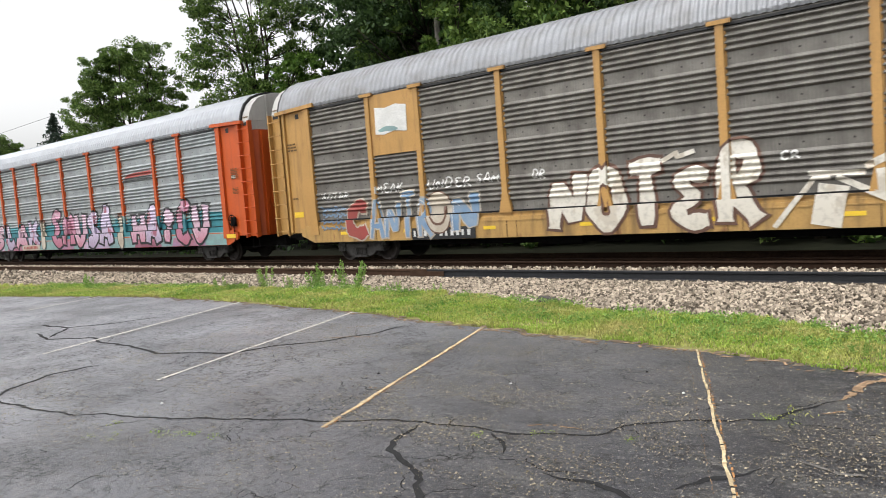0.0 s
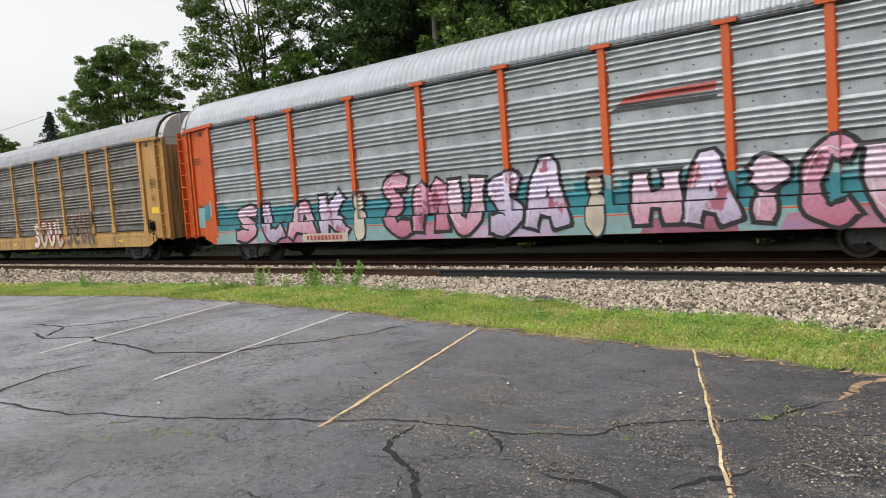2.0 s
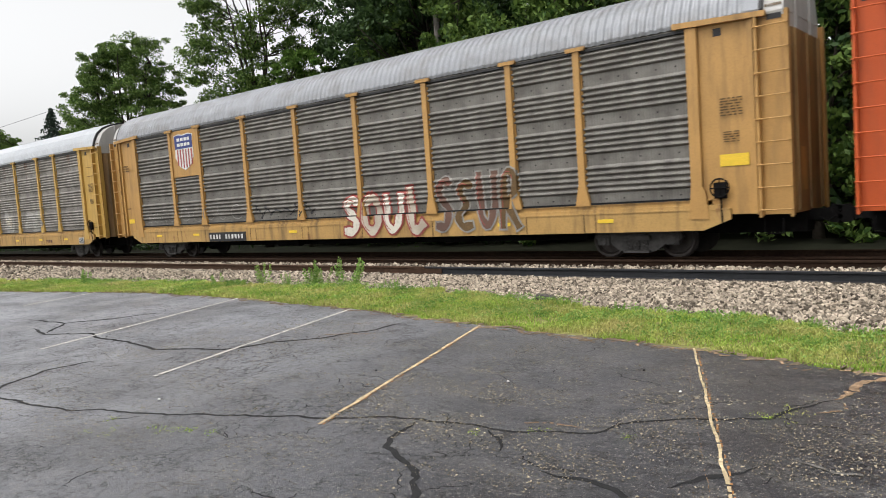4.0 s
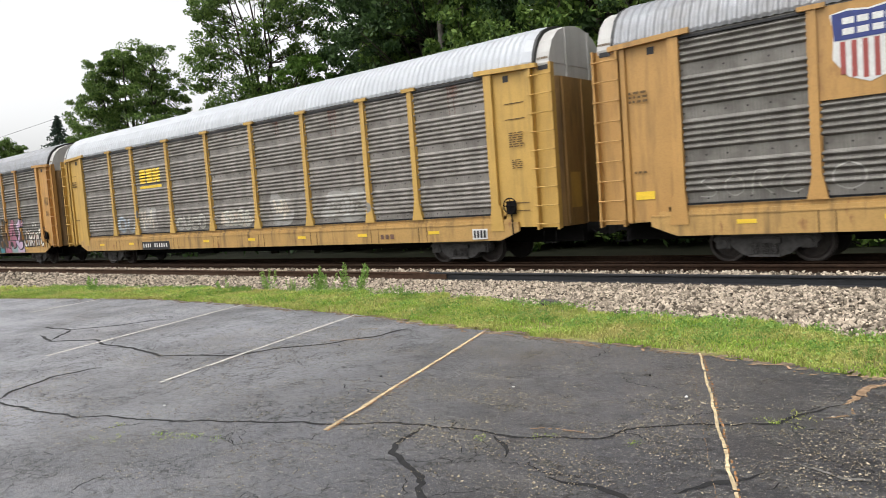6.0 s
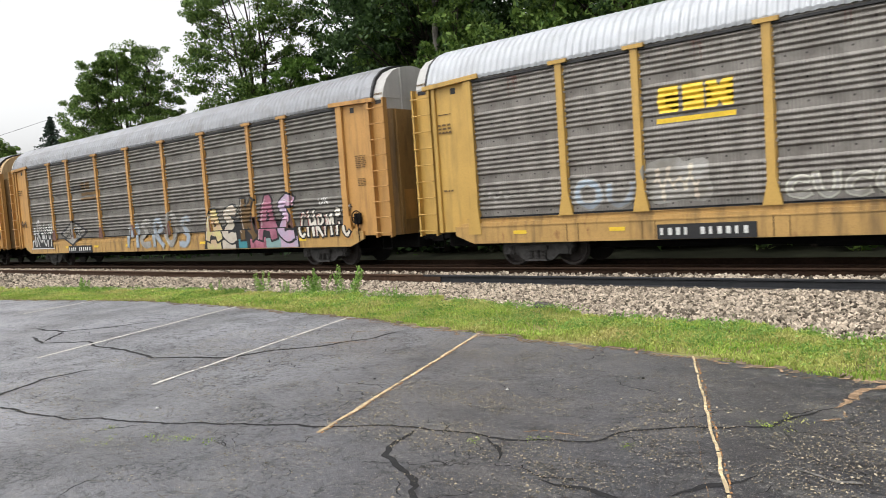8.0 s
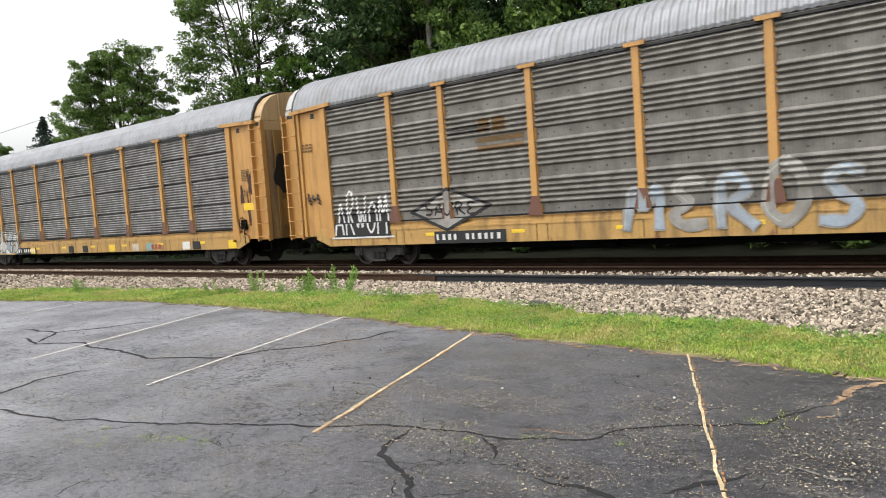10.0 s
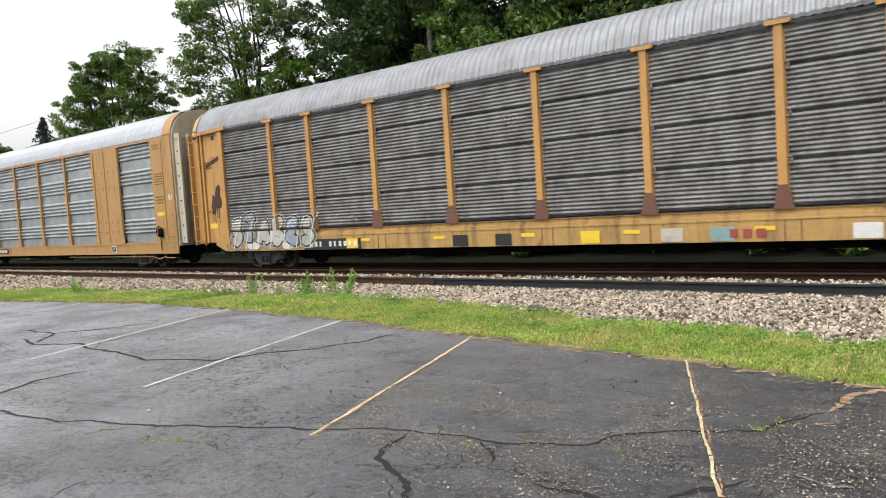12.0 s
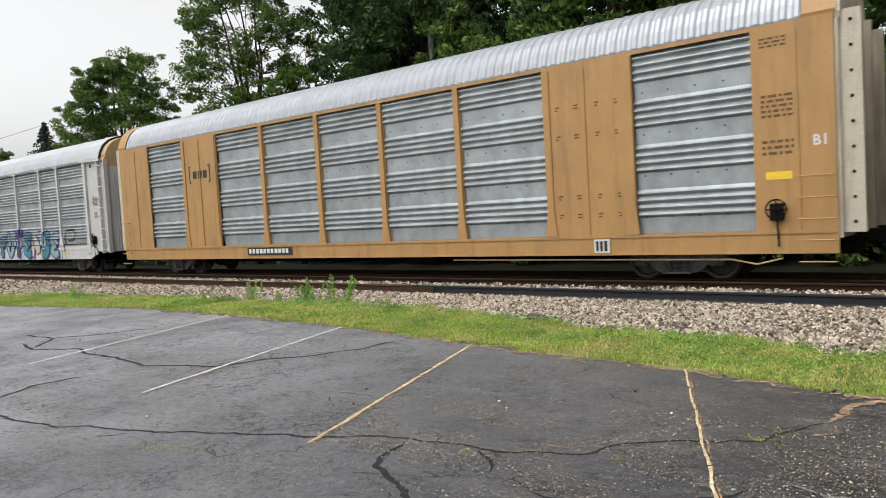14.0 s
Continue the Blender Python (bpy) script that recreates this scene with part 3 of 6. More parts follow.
for cy, top, mats in ((13.25, 0.05, (RAIL_DARK, RAIL_SIDE)), (17.31, -0.17, (RAIL_SIDE, RAIL_SIDE))):
    track = new("railway_track")
    track.location = (0, cy, top - 0.18)
    tagged(track, "rusty steel railway track on dark timber ties in ballast", "railway track", "railway tracks")
    for sgn, mat in zip((-1, 1), mats):
        if mat is RAIL_DARK:
            # a newer dark rail joins an old brown one
            part("rail", Shape().prism(RAIL, -10.9, 160, "x").mesh("rail"), mat, track, m=pose(0, 0.752 * sgn, 0))
            part("rail", Shape().prism(RAIL, -220, -10.92, "x").mesh("rail"), RAIL_BROWN, track, m=pose(0, 0.752 * sgn, 0))
            part("joint_bar", Shape().box(-11.4, -10.4, -0.05, -0.036, 0.03, 0.14).mesh("joint_bar"), RAIL_BROWN, track, m=pose(0, 0.752 * sgn, 0))
        else:
            part("rail", rail_mesh, mat, track, m=pose(0, 0.752 * sgn, 0))
    for i in range(95):
        x = 4.0 - 0.53 * i
        part("tie", tie_mesh, TIE, track, m=pose(x, 0.03 * math.sin(i * 7.1), -0.012, 0, 0, 0.8 * math.sin(i * 3.3)))


def stone_field(count, x0, x1, size, seed, y_max=12.35, y_min=None):
    rnd = np.random.default_rng(seed)
    base = np.array([(1, 0, 0), (-1, 0, 0), (0, 1, 0), (0, -1, 0), (0, 0, 1), (0, 0, -1)], float)
    tri = [(0, 2, 4), (2, 1, 4), (1, 3, 4), (3, 0, 4), (2, 0, 5), (1, 2, 5), (3, 1, 5), (0, 3, 5)]
    verts, faces = [], []
    for i in range(count):
        x = x0 + (x1 - x0) * rnd.random()
        s = rough_edge(STONE_EDGE, x, 0.2, 4) - 0.1
        s = y_min or s
        y = s + (y_max - s) * rnd.random()
        r = size * (0.55 + 0.8 * rnd.random())
        q = Euler(rnd.random(3) * 6.28).to_matrix()
        sc = r * (0.65 + 0.6 * rnd.random(3))
        pts = (base * (0.8 + 0.4 * rnd.random((6, 1)))) * sc @ np.array(q)
        n = len(verts)
        verts += [tuple(p) for p in pts + (x, y, bed_z(x, y) + r * (0.15 + 0.5 * rnd.random()))]
        faces += [(n + a, n + b, n + c) for a, b, c in tri]
    return verts, faces


sv, sf = [], []
for count, x0, x1, size, seed, ym, y0 in ((30000, -12, 2.5, 0.034, 1, 12.3, None), (13000, -28, -12, 0.045, 2, 12.3, None), (5000, -60, -28, 0.065, 3, 12.3, None), (9000, -45, 3, 0.038, 4, 13.88, 12.62)):
    v, f = stone_field(count, x0, x1, size, seed, ym, y0)
    n = len(sv)
    sv += v
    sf += [tuple(n + i for i in q) for q in f]
rnd = np.random.default_rng(9)
stones = part("ballast_stones", raw_mesh("ballast_stones", sv, sf), STONES)
tagged(stones, "pale grey and tan crushed stones beside the rails", "ballast", kind="stuff")
rock = Shape()
rock.lathe([(0.02, -0.1), (0.13, -0.07), (0.16, 0.0), (0.12, 0.08), (0.02, 0.1)], sides=9)
rock_ob = part("rock", rock.mesh("rock"), plain("dark_rock", (0.09, 0.08, 0.075), 0.9, 0.4, 9), None, m=pose(-5.88, 9.45, -0.03, 90, 12, 25) @ Matrix.Diagonal((1.2, 0.7, 0.8, 1)))
tagged(rock_ob, "dark flat rock lying on pale ballast", "rock")


# ---- grass and weeds ----
def blade_field(count, x0, x1, lo, hi, seed, tall=0.1, wide=0.011, bare=0.42):
    rnd = np.random.default_rng(seed)
    verts, faces = [], []
    for i in range(count):
        x = x0 + (x1 - x0) * rnd.random()
        a, b = curve_at(LOT_EDGE, x) + 0.07 + 0.16 * noise.noise((x * 2.3, 8.0, 0.5)), rough_edge(STONE_EDGE, x, 0.45, 4) + 0.1
        y = a + (b - a) * (lo + (hi - lo) * rnd.random())
        patch = 0.5 + 0.5 * noise.noise((x * 1.3, y * 2.0, 2.0)) + 0.22 * noise.noise((x * 5.0, y * 6.0, 4.0))
        if rnd.random() > 1.9 * patch - 0.1:
            continue
        h = tall * (0.35 + 0.4 * rnd.random() + 1.3 * max(patch - bare, 0))
        t = rnd.random() * 6.28
        w = wide * (0.7 + rnd.random())
        dx, dy = math.cos(t) * w, math.sin(t) * w
        lx, ly = (rnd.random() - 0.5) * h * 3.2, (rnd.random() - 0.5) * h * 3.0
        n = len(verts)
        verts += [(x - dx, y - dy, -0.03), (x + dx, y + dy, -0.03), (x + lx * 0.4 + dx * 0.7, y + ly * 0.4 + dy * 0.7, h * 0.6), (x + lx * 0.4 - dx * 0.7, y + ly * 0.4 - dy * 0.7, h * 0.6), (x + lx, y + ly, h)]
        faces += [(n, n + 1, n + 2, n + 3), (n + 3, n + 2, n + 4)]
    return verts, faces


gv, gf = [], []
for args in ((42000, -9, 2, 0, 1, 11, 0.036, 0.006), (26000, -22, -9, 0, 1, 12, 0.06, 0.01), (10000, -55, -22, 0, 1, 13, 0.09, 0.018)):
    v, f = blade_field(*args)
    n = len(gv)
    gv += v
    gf += [tuple(n + i for i in q) for q in f]
grass = part("grass", raw_mesh("grass", gv, gf), BLADES)
tagged(grass, "short patchy green grass along the lot edge", "grass", kind="stuff")


dry_v, dry_f = blade_field(16000, -45, -8.5, 0.0, 0.75, 15, 0.06, 0.012)
v, f = blade_field(7000, -8.5, 1.5, 0.0, 0.9, 16, 0.04, 0.006)
n = len(dry_v)
dry_v += v
dry_f += [tuple(n + i for i in q) for q in f]
dry_grass = part("dry_grass", raw_mesh("dry_grass", dry_v, dry_f), DRY)
tagged(dry_grass, "dry yellowish grass mixed into the verge", "grass", kind="stuff")


def leafy(verts, faces, rnd, centre, radius, count, size, flat=0.7):
    """Scatters small leaves in a clump."""
    def unit(a):
        return a / (np.linalg.norm(a, axis=1, keepdims=True) + 1e-6)
    d = unit(rnd.normal(size=(count, 3))) * radius * rnd.random((count, 1)) ** 0.4
    c = np.array(centre) + d * (1, 1, flat)
    a = unit(rnd.normal(size=(count, 3)))
    b = unit(np.cross(a, rnd.normal(size=(count, 3))))
    s = size * (0.6 + 0.8 * rnd.random((count, 1)))
    n = len(verts)
    verts += np.stack((c - a * s, c + b * s * 0.5, c + a * s, c - b * s * 0.5), axis=1).reshape(-1, 3).tolist()
    faces += (n + np.arange(4 * count).reshape(-1, 4)).tolist()


wv, wf = [], []
wr = np.random.default_rng(5)
for i in range(1300):
    x = -22 + 23.5 * wr.random()
    u = wr.random() ** 0.7
    y = curve_at(LOT_EDGE, x) + 0.12 + u * (curve_at(STONE_EDGE, x) - curve_at(LOT_EDGE, x) + 0.15)
    q = noise.noise((x * 0.9, y * 1.3, 7))
    if q > -0.12:
        leafy(wv, wf, wr, (x, y, 0.02 + 0.12 * max(q, 0.0) * wr.random()), 0.08 + 0.12 * wr.random(), 30, 0.016, 0.45)
weeds = part("ground_weeds", raw_mesh("ground_weeds", wv, wf), WEED)
tagged(weeds, "low broadleaf weeds growing through the verge grass", "weeds", kind="stuff")


def tall_weed(height, seed):
    """A few stems, each with leaves up its length."""
    rnd = np.random.default_rng(seed)
    weed, v, f = new("tall_weed"), [], []
    for k in range(5):
        bx, by = rnd.normal(size=2) * 0.06
        top = height * (0.55 + 0.45 * rnd.random())
        part("stem", Shape().tube([(bx, by, -0.05), (bx * 2, by * 2, top)], [0.007, 0.003], 4).mesh("stem"), WEED, weed)
        for j in range(8):
            q = j / 7
            leafy(v, f, rnd, (bx * (1 + q), by * (1 + q), top * q), 0.075 * (1.3 - q * 0.8), 16, 0.022, 1.2)
    tagged(part("foliage", raw_mesh("foliage", v, f), WEED, weed), kind="stuff")
    return tagged(weed, "leafy green weed standing at the ballast edge", "weed", "weeds at the ballast edge")


tw = [tall_weed(0.55, 3), tall_weed(0.45, 8)]
for i, (x, y, s) in enumerate(((-13.2, 9.75, 0.9), (-11.7, 9.95, 1.1), (-11.5, 9.85, 0.8), (-10.85, 10.0, 1.15), (-12.4, 9.75, 0.6), (-19.4, 8.7, 0.8), (-9.3, 9.75, 0.5), (-14.5, 9.5, 0.55), (-8.3, 9.7, 0.45), (-4.3, 8.65, 0.35), (-5.6, 9.0, 0.3), (-1.9, 8.2, 0.35), (-2.9, 8.4, 0.3), (-1.3, 7.2, 0.3))):
    spot = pose(x, y, -0.06, 0, 0, 50 * i) @ Matrix.Scale(s, 4)
    if i < 2:
        tw[i].matrix_basis = spot
    else:
        copy_thing(tw[i % 2], spot)
cv, cf = [], []
for x, y, k in ((-5.26, 2.86, 30), (-5.04, 2.97, 18), (-5.72, 2.56, 12), (-3.11, 3.87, 10), (-1.37, 5.07, 30), (-1.3, 5.3, 16), (-6.0, 2.75, 10), (-2.3, 4.3, 10), (-2.6, 4.1, 8)):
    for _ in range(k // 4):
        leafy(cv, cf, wr, (x + 0.1 * wr.normal(), y + 0.05 * wr.normal(), 0.012), 0.06, 14, 0.007, 0.25)
crack_weeds = part("crack_weeds", raw_mesh("crack_weeds", cv, cf), BLADES)
tagged(crack_weeds, "small yellow-green tufts growing in asphalt cracks", "weeds", kind="stuff")
pebble = Shape().lathe([(0.004, -0.012), (0.02, -0.008), (0.022, 0.004), (0.01, 0.012)], sides=7).mesh("pebble")
for i, (x, y, mat) in enumerate(((-6.12, 3.29, WHITE), (-2.72, 5.9, BLACK), (-5.0, 4.9, BLACK), (-3.6, 5.1, WHITE), (-2.2, 5.4, WHITE))):
    tagged(part("pebble", pebble, mat, None, m=pose(x, y, 0.012, 90, 0, 40 * i) @ Matrix.Scale(0.6, 4)), "small loose stone on the asphalt", "stone", "loose stones on the lot")


dv, df = [], []
dr = np.random.default_rng(77)
for i in range(42000):
    x, y = (-9 + 8.6 * dr.random(), 2.2 + 4.6 * dr.random()) if i % 3 else (-4.6 + 4.2 * dr.random(), 3.2 + 2.2 * dr.random())
    if y > curve_at(LOT_EDGE, x) - 0.1 or noise.noise((x * 1.6, y * 2.2, 9.0)) < -0.22 + 0.4 * dr.random():
        continue
    a, s = dr.random() * 6.28, 0.0032 + 0.0095 * dr.random() ** 4
    c, q, k = math.cos(a) * s, math.sin(a) * s, 0.35 + 0.6 * dr.random()
    n = len(dv)
    dv += [(x - c, y - q, 0.004), (x - q * k, y + c * k, 0.01), (x + c, y + q, 0.006), (x + q * k, y - c * k, 0.005)]
    df.append((n, n + 1, n + 2, n + 3))
debris = part("lot_debris", raw_mesh("lot_debris", dv, df), island_mix("dry_bits", (0.12, 0.1, 0.07), (0.5, 0.44, 0.32), 0.9))
tagged(debris, "dry grass bits and grit scattered on asphalt", "debris", kind="stuff")


# ---- trees ----
def tree(name, height, crown_r, crown_lo, seed, leaf_mat, leaves=9000, leaf=0.16, lumps=60, trunk_r=0.3, label="", form=((0.0, 0.75), (0.3, 1.0), (0.65, 0.8), (1.0, 0.2)), clump=0.2, stems=4):
    """A forked tapered trunk, limbs and twigs that reach the leaf clumps, and a crown of small leaves with gaps."""
    rnd = np.random.default_rng(seed)
    thing = new(name)
    wood = Shape()
    fork = crown_lo * 0.75
    wood.tube([(0, 0, -0.3), (0.05, 0, fork * 0.5), (0, 0, fork)], [trunk_r * 1.25, trunk_r, trunk_r * 0.85], 8)
    arms = []
    for i in range(stems):
        a = 6.283 * (i + 0.4 * rnd.random()) / stems
        reach = crown_r * (0.25 + 0.4 * rnd.random())
        top = height * (0.8 + 0.14 * rnd.random())
        arm = [np.array((reach * q ** 1.3 * math.cos(a) + 0.12 * rnd.normal() * (q > 0), reach * q ** 1.3 * math.sin(a) + 0.12 * rnd.normal() * (q > 0), fork + (top - fork) * q)) for q in np.linspace(0, 1, 9)]
        wood.tube(arm, [trunk_r * 0.62 * (1 - 0.88 * q) for q in np.linspace(0, 1, 9)], 6)
        arms += arm
    arms = np.array(arms)
    v, f = [], []
    for i in range(lumps):
        u = (i + rnd.random()) / lumps
        wide = crown_r * curve_at(form, u)
        a = 2.4 * i + rnd.random()
        ring = wide * (0.3 + 0.7 * rnd.random() ** 0.6)
        c = np.array((ring * math.cos(a), ring * math.sin(a), crown_lo + (height - crown_lo) * u + 0.04 * height * rnd.normal()))
        r = crown_r * clump * (0.6 + 0.8 * rnd.random())
        k = int(leaves / lumps / 5)
        for _ in range(5):
            leafy(v, f, rnd, c + rnd.normal(size=3) * r * (0.6, 0.6, 0.4), r * (0.35 + 0.4 * rnd.random()), k, leaf, 0.6)
        low = arms[arms[:, 2] < c[2] - 0.15 * ring]
        s = low[np.argmin(np.linalg.norm(low - c, axis=1))] if len(low) else arms[0]
        m1 = s + (c - s) * 0.55 + (0, 0, -0.07 * np.linalg.norm(c - s))
        wood.tube([s, m1, c], [trunk_r * 0.17, trunk_r * 0.11, 0.015], 4)
    part("trunk", wood.mesh("trunk", True), BARK, thing)
    part("crown", raw_mesh("crown", v, f), leaf_mat, thing)
    tagged(thing, label, "tree")
    return thing


maple = tree("broadleaf_tree", 15.5, 5.1, 4.0, 21, LEAF, 120000, 0.085, 170, 0.3, "round-crowned green broadleaf tree behind the tracks", ((0.0, 0.85), (0.25, 1.0), (0.5, 0.97), (0.75, 0.72), (1.0, 0.3)), 0.17, 6)
maple.location = (-56.2, 30.0, -0.6)
locust = tree("broadleaf_tree", 19.5, 3.9, 4.6, 22, LEAF, 95000, 0.075, 210, 0.17, "tall open-crowned green tree behind the tracks", ((0.0, 0.6), (0.3, 0.85), (0.6, 1.0), (1.0, 0.6)), 0.19, 5)
locust.location = (-32.9, 24.9, -0.5)
bush = tree("broadleaf_tree", 9.8, 1.9, 2.6, 23, LEAF_BRIGHT, 12000, 0.1, 40, 0.14, "small bright green young tree at the wood's edge", clump=0.26)
bush.location = (-29.0, 24.6, -0.4)
oak = tree("broadleaf_tree", 19.5, 5.2, 2.5, 24, LEAF_DARK, 40000, 0.12, 130, 0.35, "tall dark green tree in the wooded bank", clump=0.2)
oak.location = (-25.5, 30.0, 0.3)
ash = tree("broadleaf_tree", 20.0, 4.6, 5.0, 25, LEAF_DARK, 36000, 0.12, 120, 0.3, "tall dark green tree with bare lower trunk", clump=0.19)
ash.location = (-22.0, 26.5, -0.2)
shrub = tree("broadleaf_tree", 10.5, 3.4, 0.8, 26, LEAF, 20000, 0.12, 60, 0.18, "dense green understorey tree at the wood's edge", clump=0.24)
shrub.location = (-19.0, 25.0, -0.4)
for src, spots in ((oak, ((-17, 33, 40), (-9, 31, 200), (-30.5, 38, 90), (-1, 34, 310), (8, 31, 120), (-38, 44, 10), (-29.0, 31.5, 230))), (ash, ((-13.5, 28, 75), (-20, 38, 150), (-5, 28, 260), (3, 29, 20), (-27, 34, 180))), (shrub, ((-23.5, 26, 90), (-14.5, 25.5, 180), (-10, 26, 30), (-5.5, 25, 250), (0, 26, 140), (-26, 29, 300), (6, 26, 60)))):
    for x, y, a in spots:
        copy_thing(src, pose(x, y, hill(x, y) - 0.1, 0, 0, a))
far_tree = copy_thing(maple, pose(-121, 44, -0.6, 0, 0, 130))
snag = new("dead_tree")
snag.location = (-20.0, 24.6, -0.5)
dead = plain("dead_bark", (0.2, 0.18, 0.16), 0.95, 0.4, 5, bumpy=0.6)
part("trunk", Shape().tube([(0, 0, 0), (0.05, 0, 6), (0.1, 0.1, 12), (0.05, 0.1, 19)], [0.17, 0.15, 0.12, 0.07], 8).mesh("trunk", True), dead, snag)
for z, dx, dz in ((10.5, 2.4, 1.0), (12.2, -1.6, 1.3), (13.5, 2.2, 1.6)):
    part("branch", Shape().tube([(0.08, 0.08, z), (0.5 * dx, -0.3, z + 0.35 * dz), (dx, -0.5, z + dz)], [0.06, 0.035, 0.01], 5).mesh("branch", True), dead, snag)
tagged(snag, "bare grey dead tree trunk before the woods", "tree")


def spruce(height, seed):
    rnd = np.random.default_rng(seed)
    thing = new("spruce_tree")
    part("trunk", Shape().tube([(0, 0, 0), (0, 0, height)], [0.18, 0.02], 6).mesh("trunk"), BARK, thing)
    v, f = [], []
    for i in range(46):
        q = i / 45
        z = height * (0.12 + 0.87 * q)
        r = (1 - q) ** 0.9 * height * 0.44 + 0.08
        for j in range(12 - int(6 * q)):
            a = 2 * math.pi * rnd.random()
            rr = r * (0.65 + 0.45 * rnd.random())
            for s in np.linspace(0.15, 1, 7):
                leafy(v, f, rnd, (rr * s * math.cos(a), rr * s * math.sin(a), z - 0.35 * rr * s), 0.2, 4, 0.13, 0.7)
    part("crown", raw_mesh("crown", v, f), NEEDLE, thing)
    return tagged(thing, "dark narrow spruce far behind the tracks", "tree")


spruce(14.4, 4).location = (-83.0, 35.6, -0.6)
uv, uf = [], []
ur = np.random.default_rng(31)
for i in range(1000):
    x, y = (-33 + 45 * ur.random(), 25.0 + 22 * ur.random() ** 1.5) if i < 520 else (-85 + 97 * ur.random(), 24.2 + 2.2 * ur.random())
    z = hill(x, y)
    leafy(uv, uf, ur, (x, y, z + 0.5 + 0.9 * ur.random()), 0.9 + 0.6 * ur.random(), 40, 0.17, 0.7)
under = part("undergrowth", raw_mesh("undergrowth", uv, uf), LEAF_DARK)
tagged(under, "dense dark green undergrowth on the wooded bank", "undergrowth", kind="stuff")
wire = part("overhead_wire", Shape().tube([(-140, 34, 12.9), (-100, 33, 12.3), (-60, 32, 12.6)], 0.02, 5).mesh("overhead_wire"), BLACK)
tagged(wire, "thin dark overhead line against the sky", "cable")
for x, y in ((-140, 34), (-60, 32)):
    pole = part("utility_pole", Shape().tube([(x, y, -0.8), (x, y, 13.2)], [0.16, 0.11], 8).mesh("utility_pole"), BARK)
    tagged(pole, "weathered wooden pole holding an overhead line", "utility pole", "utility poles")

# ---- autorack cars: x along the track, the near side at y = -1.5, z from the rail head ----
POSTS = [-11.788, -9.031, -7.08, -4.248, -1.416, 1.416, 4.248, 7.08, 9.031, 11.788]
POSTS_B = [-6.76, -4.01, -1.19, 1.58, 4.42, 7.17]
EAVE, LEDGE, SILL, FACE, SKIN = 5.06, 1.33, 0.65, 1.5, 1.4


def ridged(lo, hi, sheets, flat, ridges, depth, seam=0.0):
    """The cross-section of a corrugated side: (z, out) from the bottom up."""
    rows, h = [(lo, 0.0)], (hi - lo) / sheets
    for s in range(sheets):
        z = lo + s * h
        if seam:
            rows += [(z + 0.004, -0.07), (z + seam, -0.07), (z + seam + 0.004, 0.02)]
        z0 = z + flat * h
        rows.append((z0, 0.006))
        p = (h - flat * h) / ridges
        for r in range(ridges):
            a = z0 + r * p
            rows += [(a + 0.04 * p, 0.0), (a + 0.16 * p, 0.35 * depth), (a + 0.3 * p, 0.86 * depth), (a + 0.42 * p, depth), (a + 0.58 * p, 0.9 * depth), (a + 0.78 * p, 0.4 * depth), (a + 0.96 * p, 0.0)]
    rows.append((hi, 0.0))
    return rows


PROFILES = {"A": ridged(LEDGE, EAVE, 4, 0.27, 5, 0.058), "D": ridged(LEDGE, EAVE, 4, 0.2, 6, 0.042), "C": ridged(LEDGE, EAVE, 4, 0.06, 9, 0.034, 0.05), "B": ridged(1.07, 5.12, 4, 0.36, 4, 0.065)}
CACHE = {}
INNER_X = POSTS[1:-1]


def cached(key, make):
    if key not in CACHE:
        CACHE[key] = make()
    return CACHE[key]


def panel_mesh(kind, width):
    def make():
        rows = PROFILES[kind]
        xs = np.linspace(-width / 2, width / 2, 4)
        v, f = [], []
        for z, d in rows:
            v += [(x, -d, z) for x in xs]
        for i in range(len(rows) - 1):
            f += [(4 * i + j, 4 * i + j + 1, 4 * i + j + 5, 4 * i + j + 4) for j in range(3)]
        n = len(v)
        v += [(-width / 2, 0.1, rows[0][0]), (width / 2, 0.1, rows[0][0]), (width / 2, 0.1, rows[-1][0]), (-width / 2, 0.1, rows[-1][0])]
        f.append((n + 3, n + 2, n + 1, n))
        return raw_mesh("side_panel", v, f)
    return cached(("panel", kind, round(width, 3)), make)


def post_mesh(kind):
    def make():
        w, s = 0.085, Shape()
        if kind == "flared":
            s.prism([(-0.2, LEDGE - 0.03), (0.2, LEDGE - 0.03), (0.17, LEDGE + 0.1), (w, LEDGE + 0.5), (w, 4.96), (-w, 4.96), (-w, LEDGE + 0.5), (-0.17, LEDGE + 0.1)], -0.1, 0.0)
        elif kind == "low":
            s.prism([(-0.17, 1.0), (0.17, 1.0), (w, 1.75), (w, 5.12), (-w, 5.12), (-w, 1.75)], -0.1, 0.0)
        else:
            s.prism([(-w, SILL + 0.12), (w, SILL + 0.12), (w, 4.96), (-w, 4.96)], -0.1, 0.0)
        if kind != "low":
            s.prism([(-0.24, 4.96), (0.24, 4.96), (0.26, 5.05), (-0.26, 5.05)], -0.13, 0.0)
        s.box(-w - 0.03, -w, -0.03, 0, LEDGE + 0.3, 4.9).box(w, w + 0.03, -0.03, 0, LEDGE + 0.3, 4.9)
        return s.mesh("post")
    return cached(("post", kind), make)


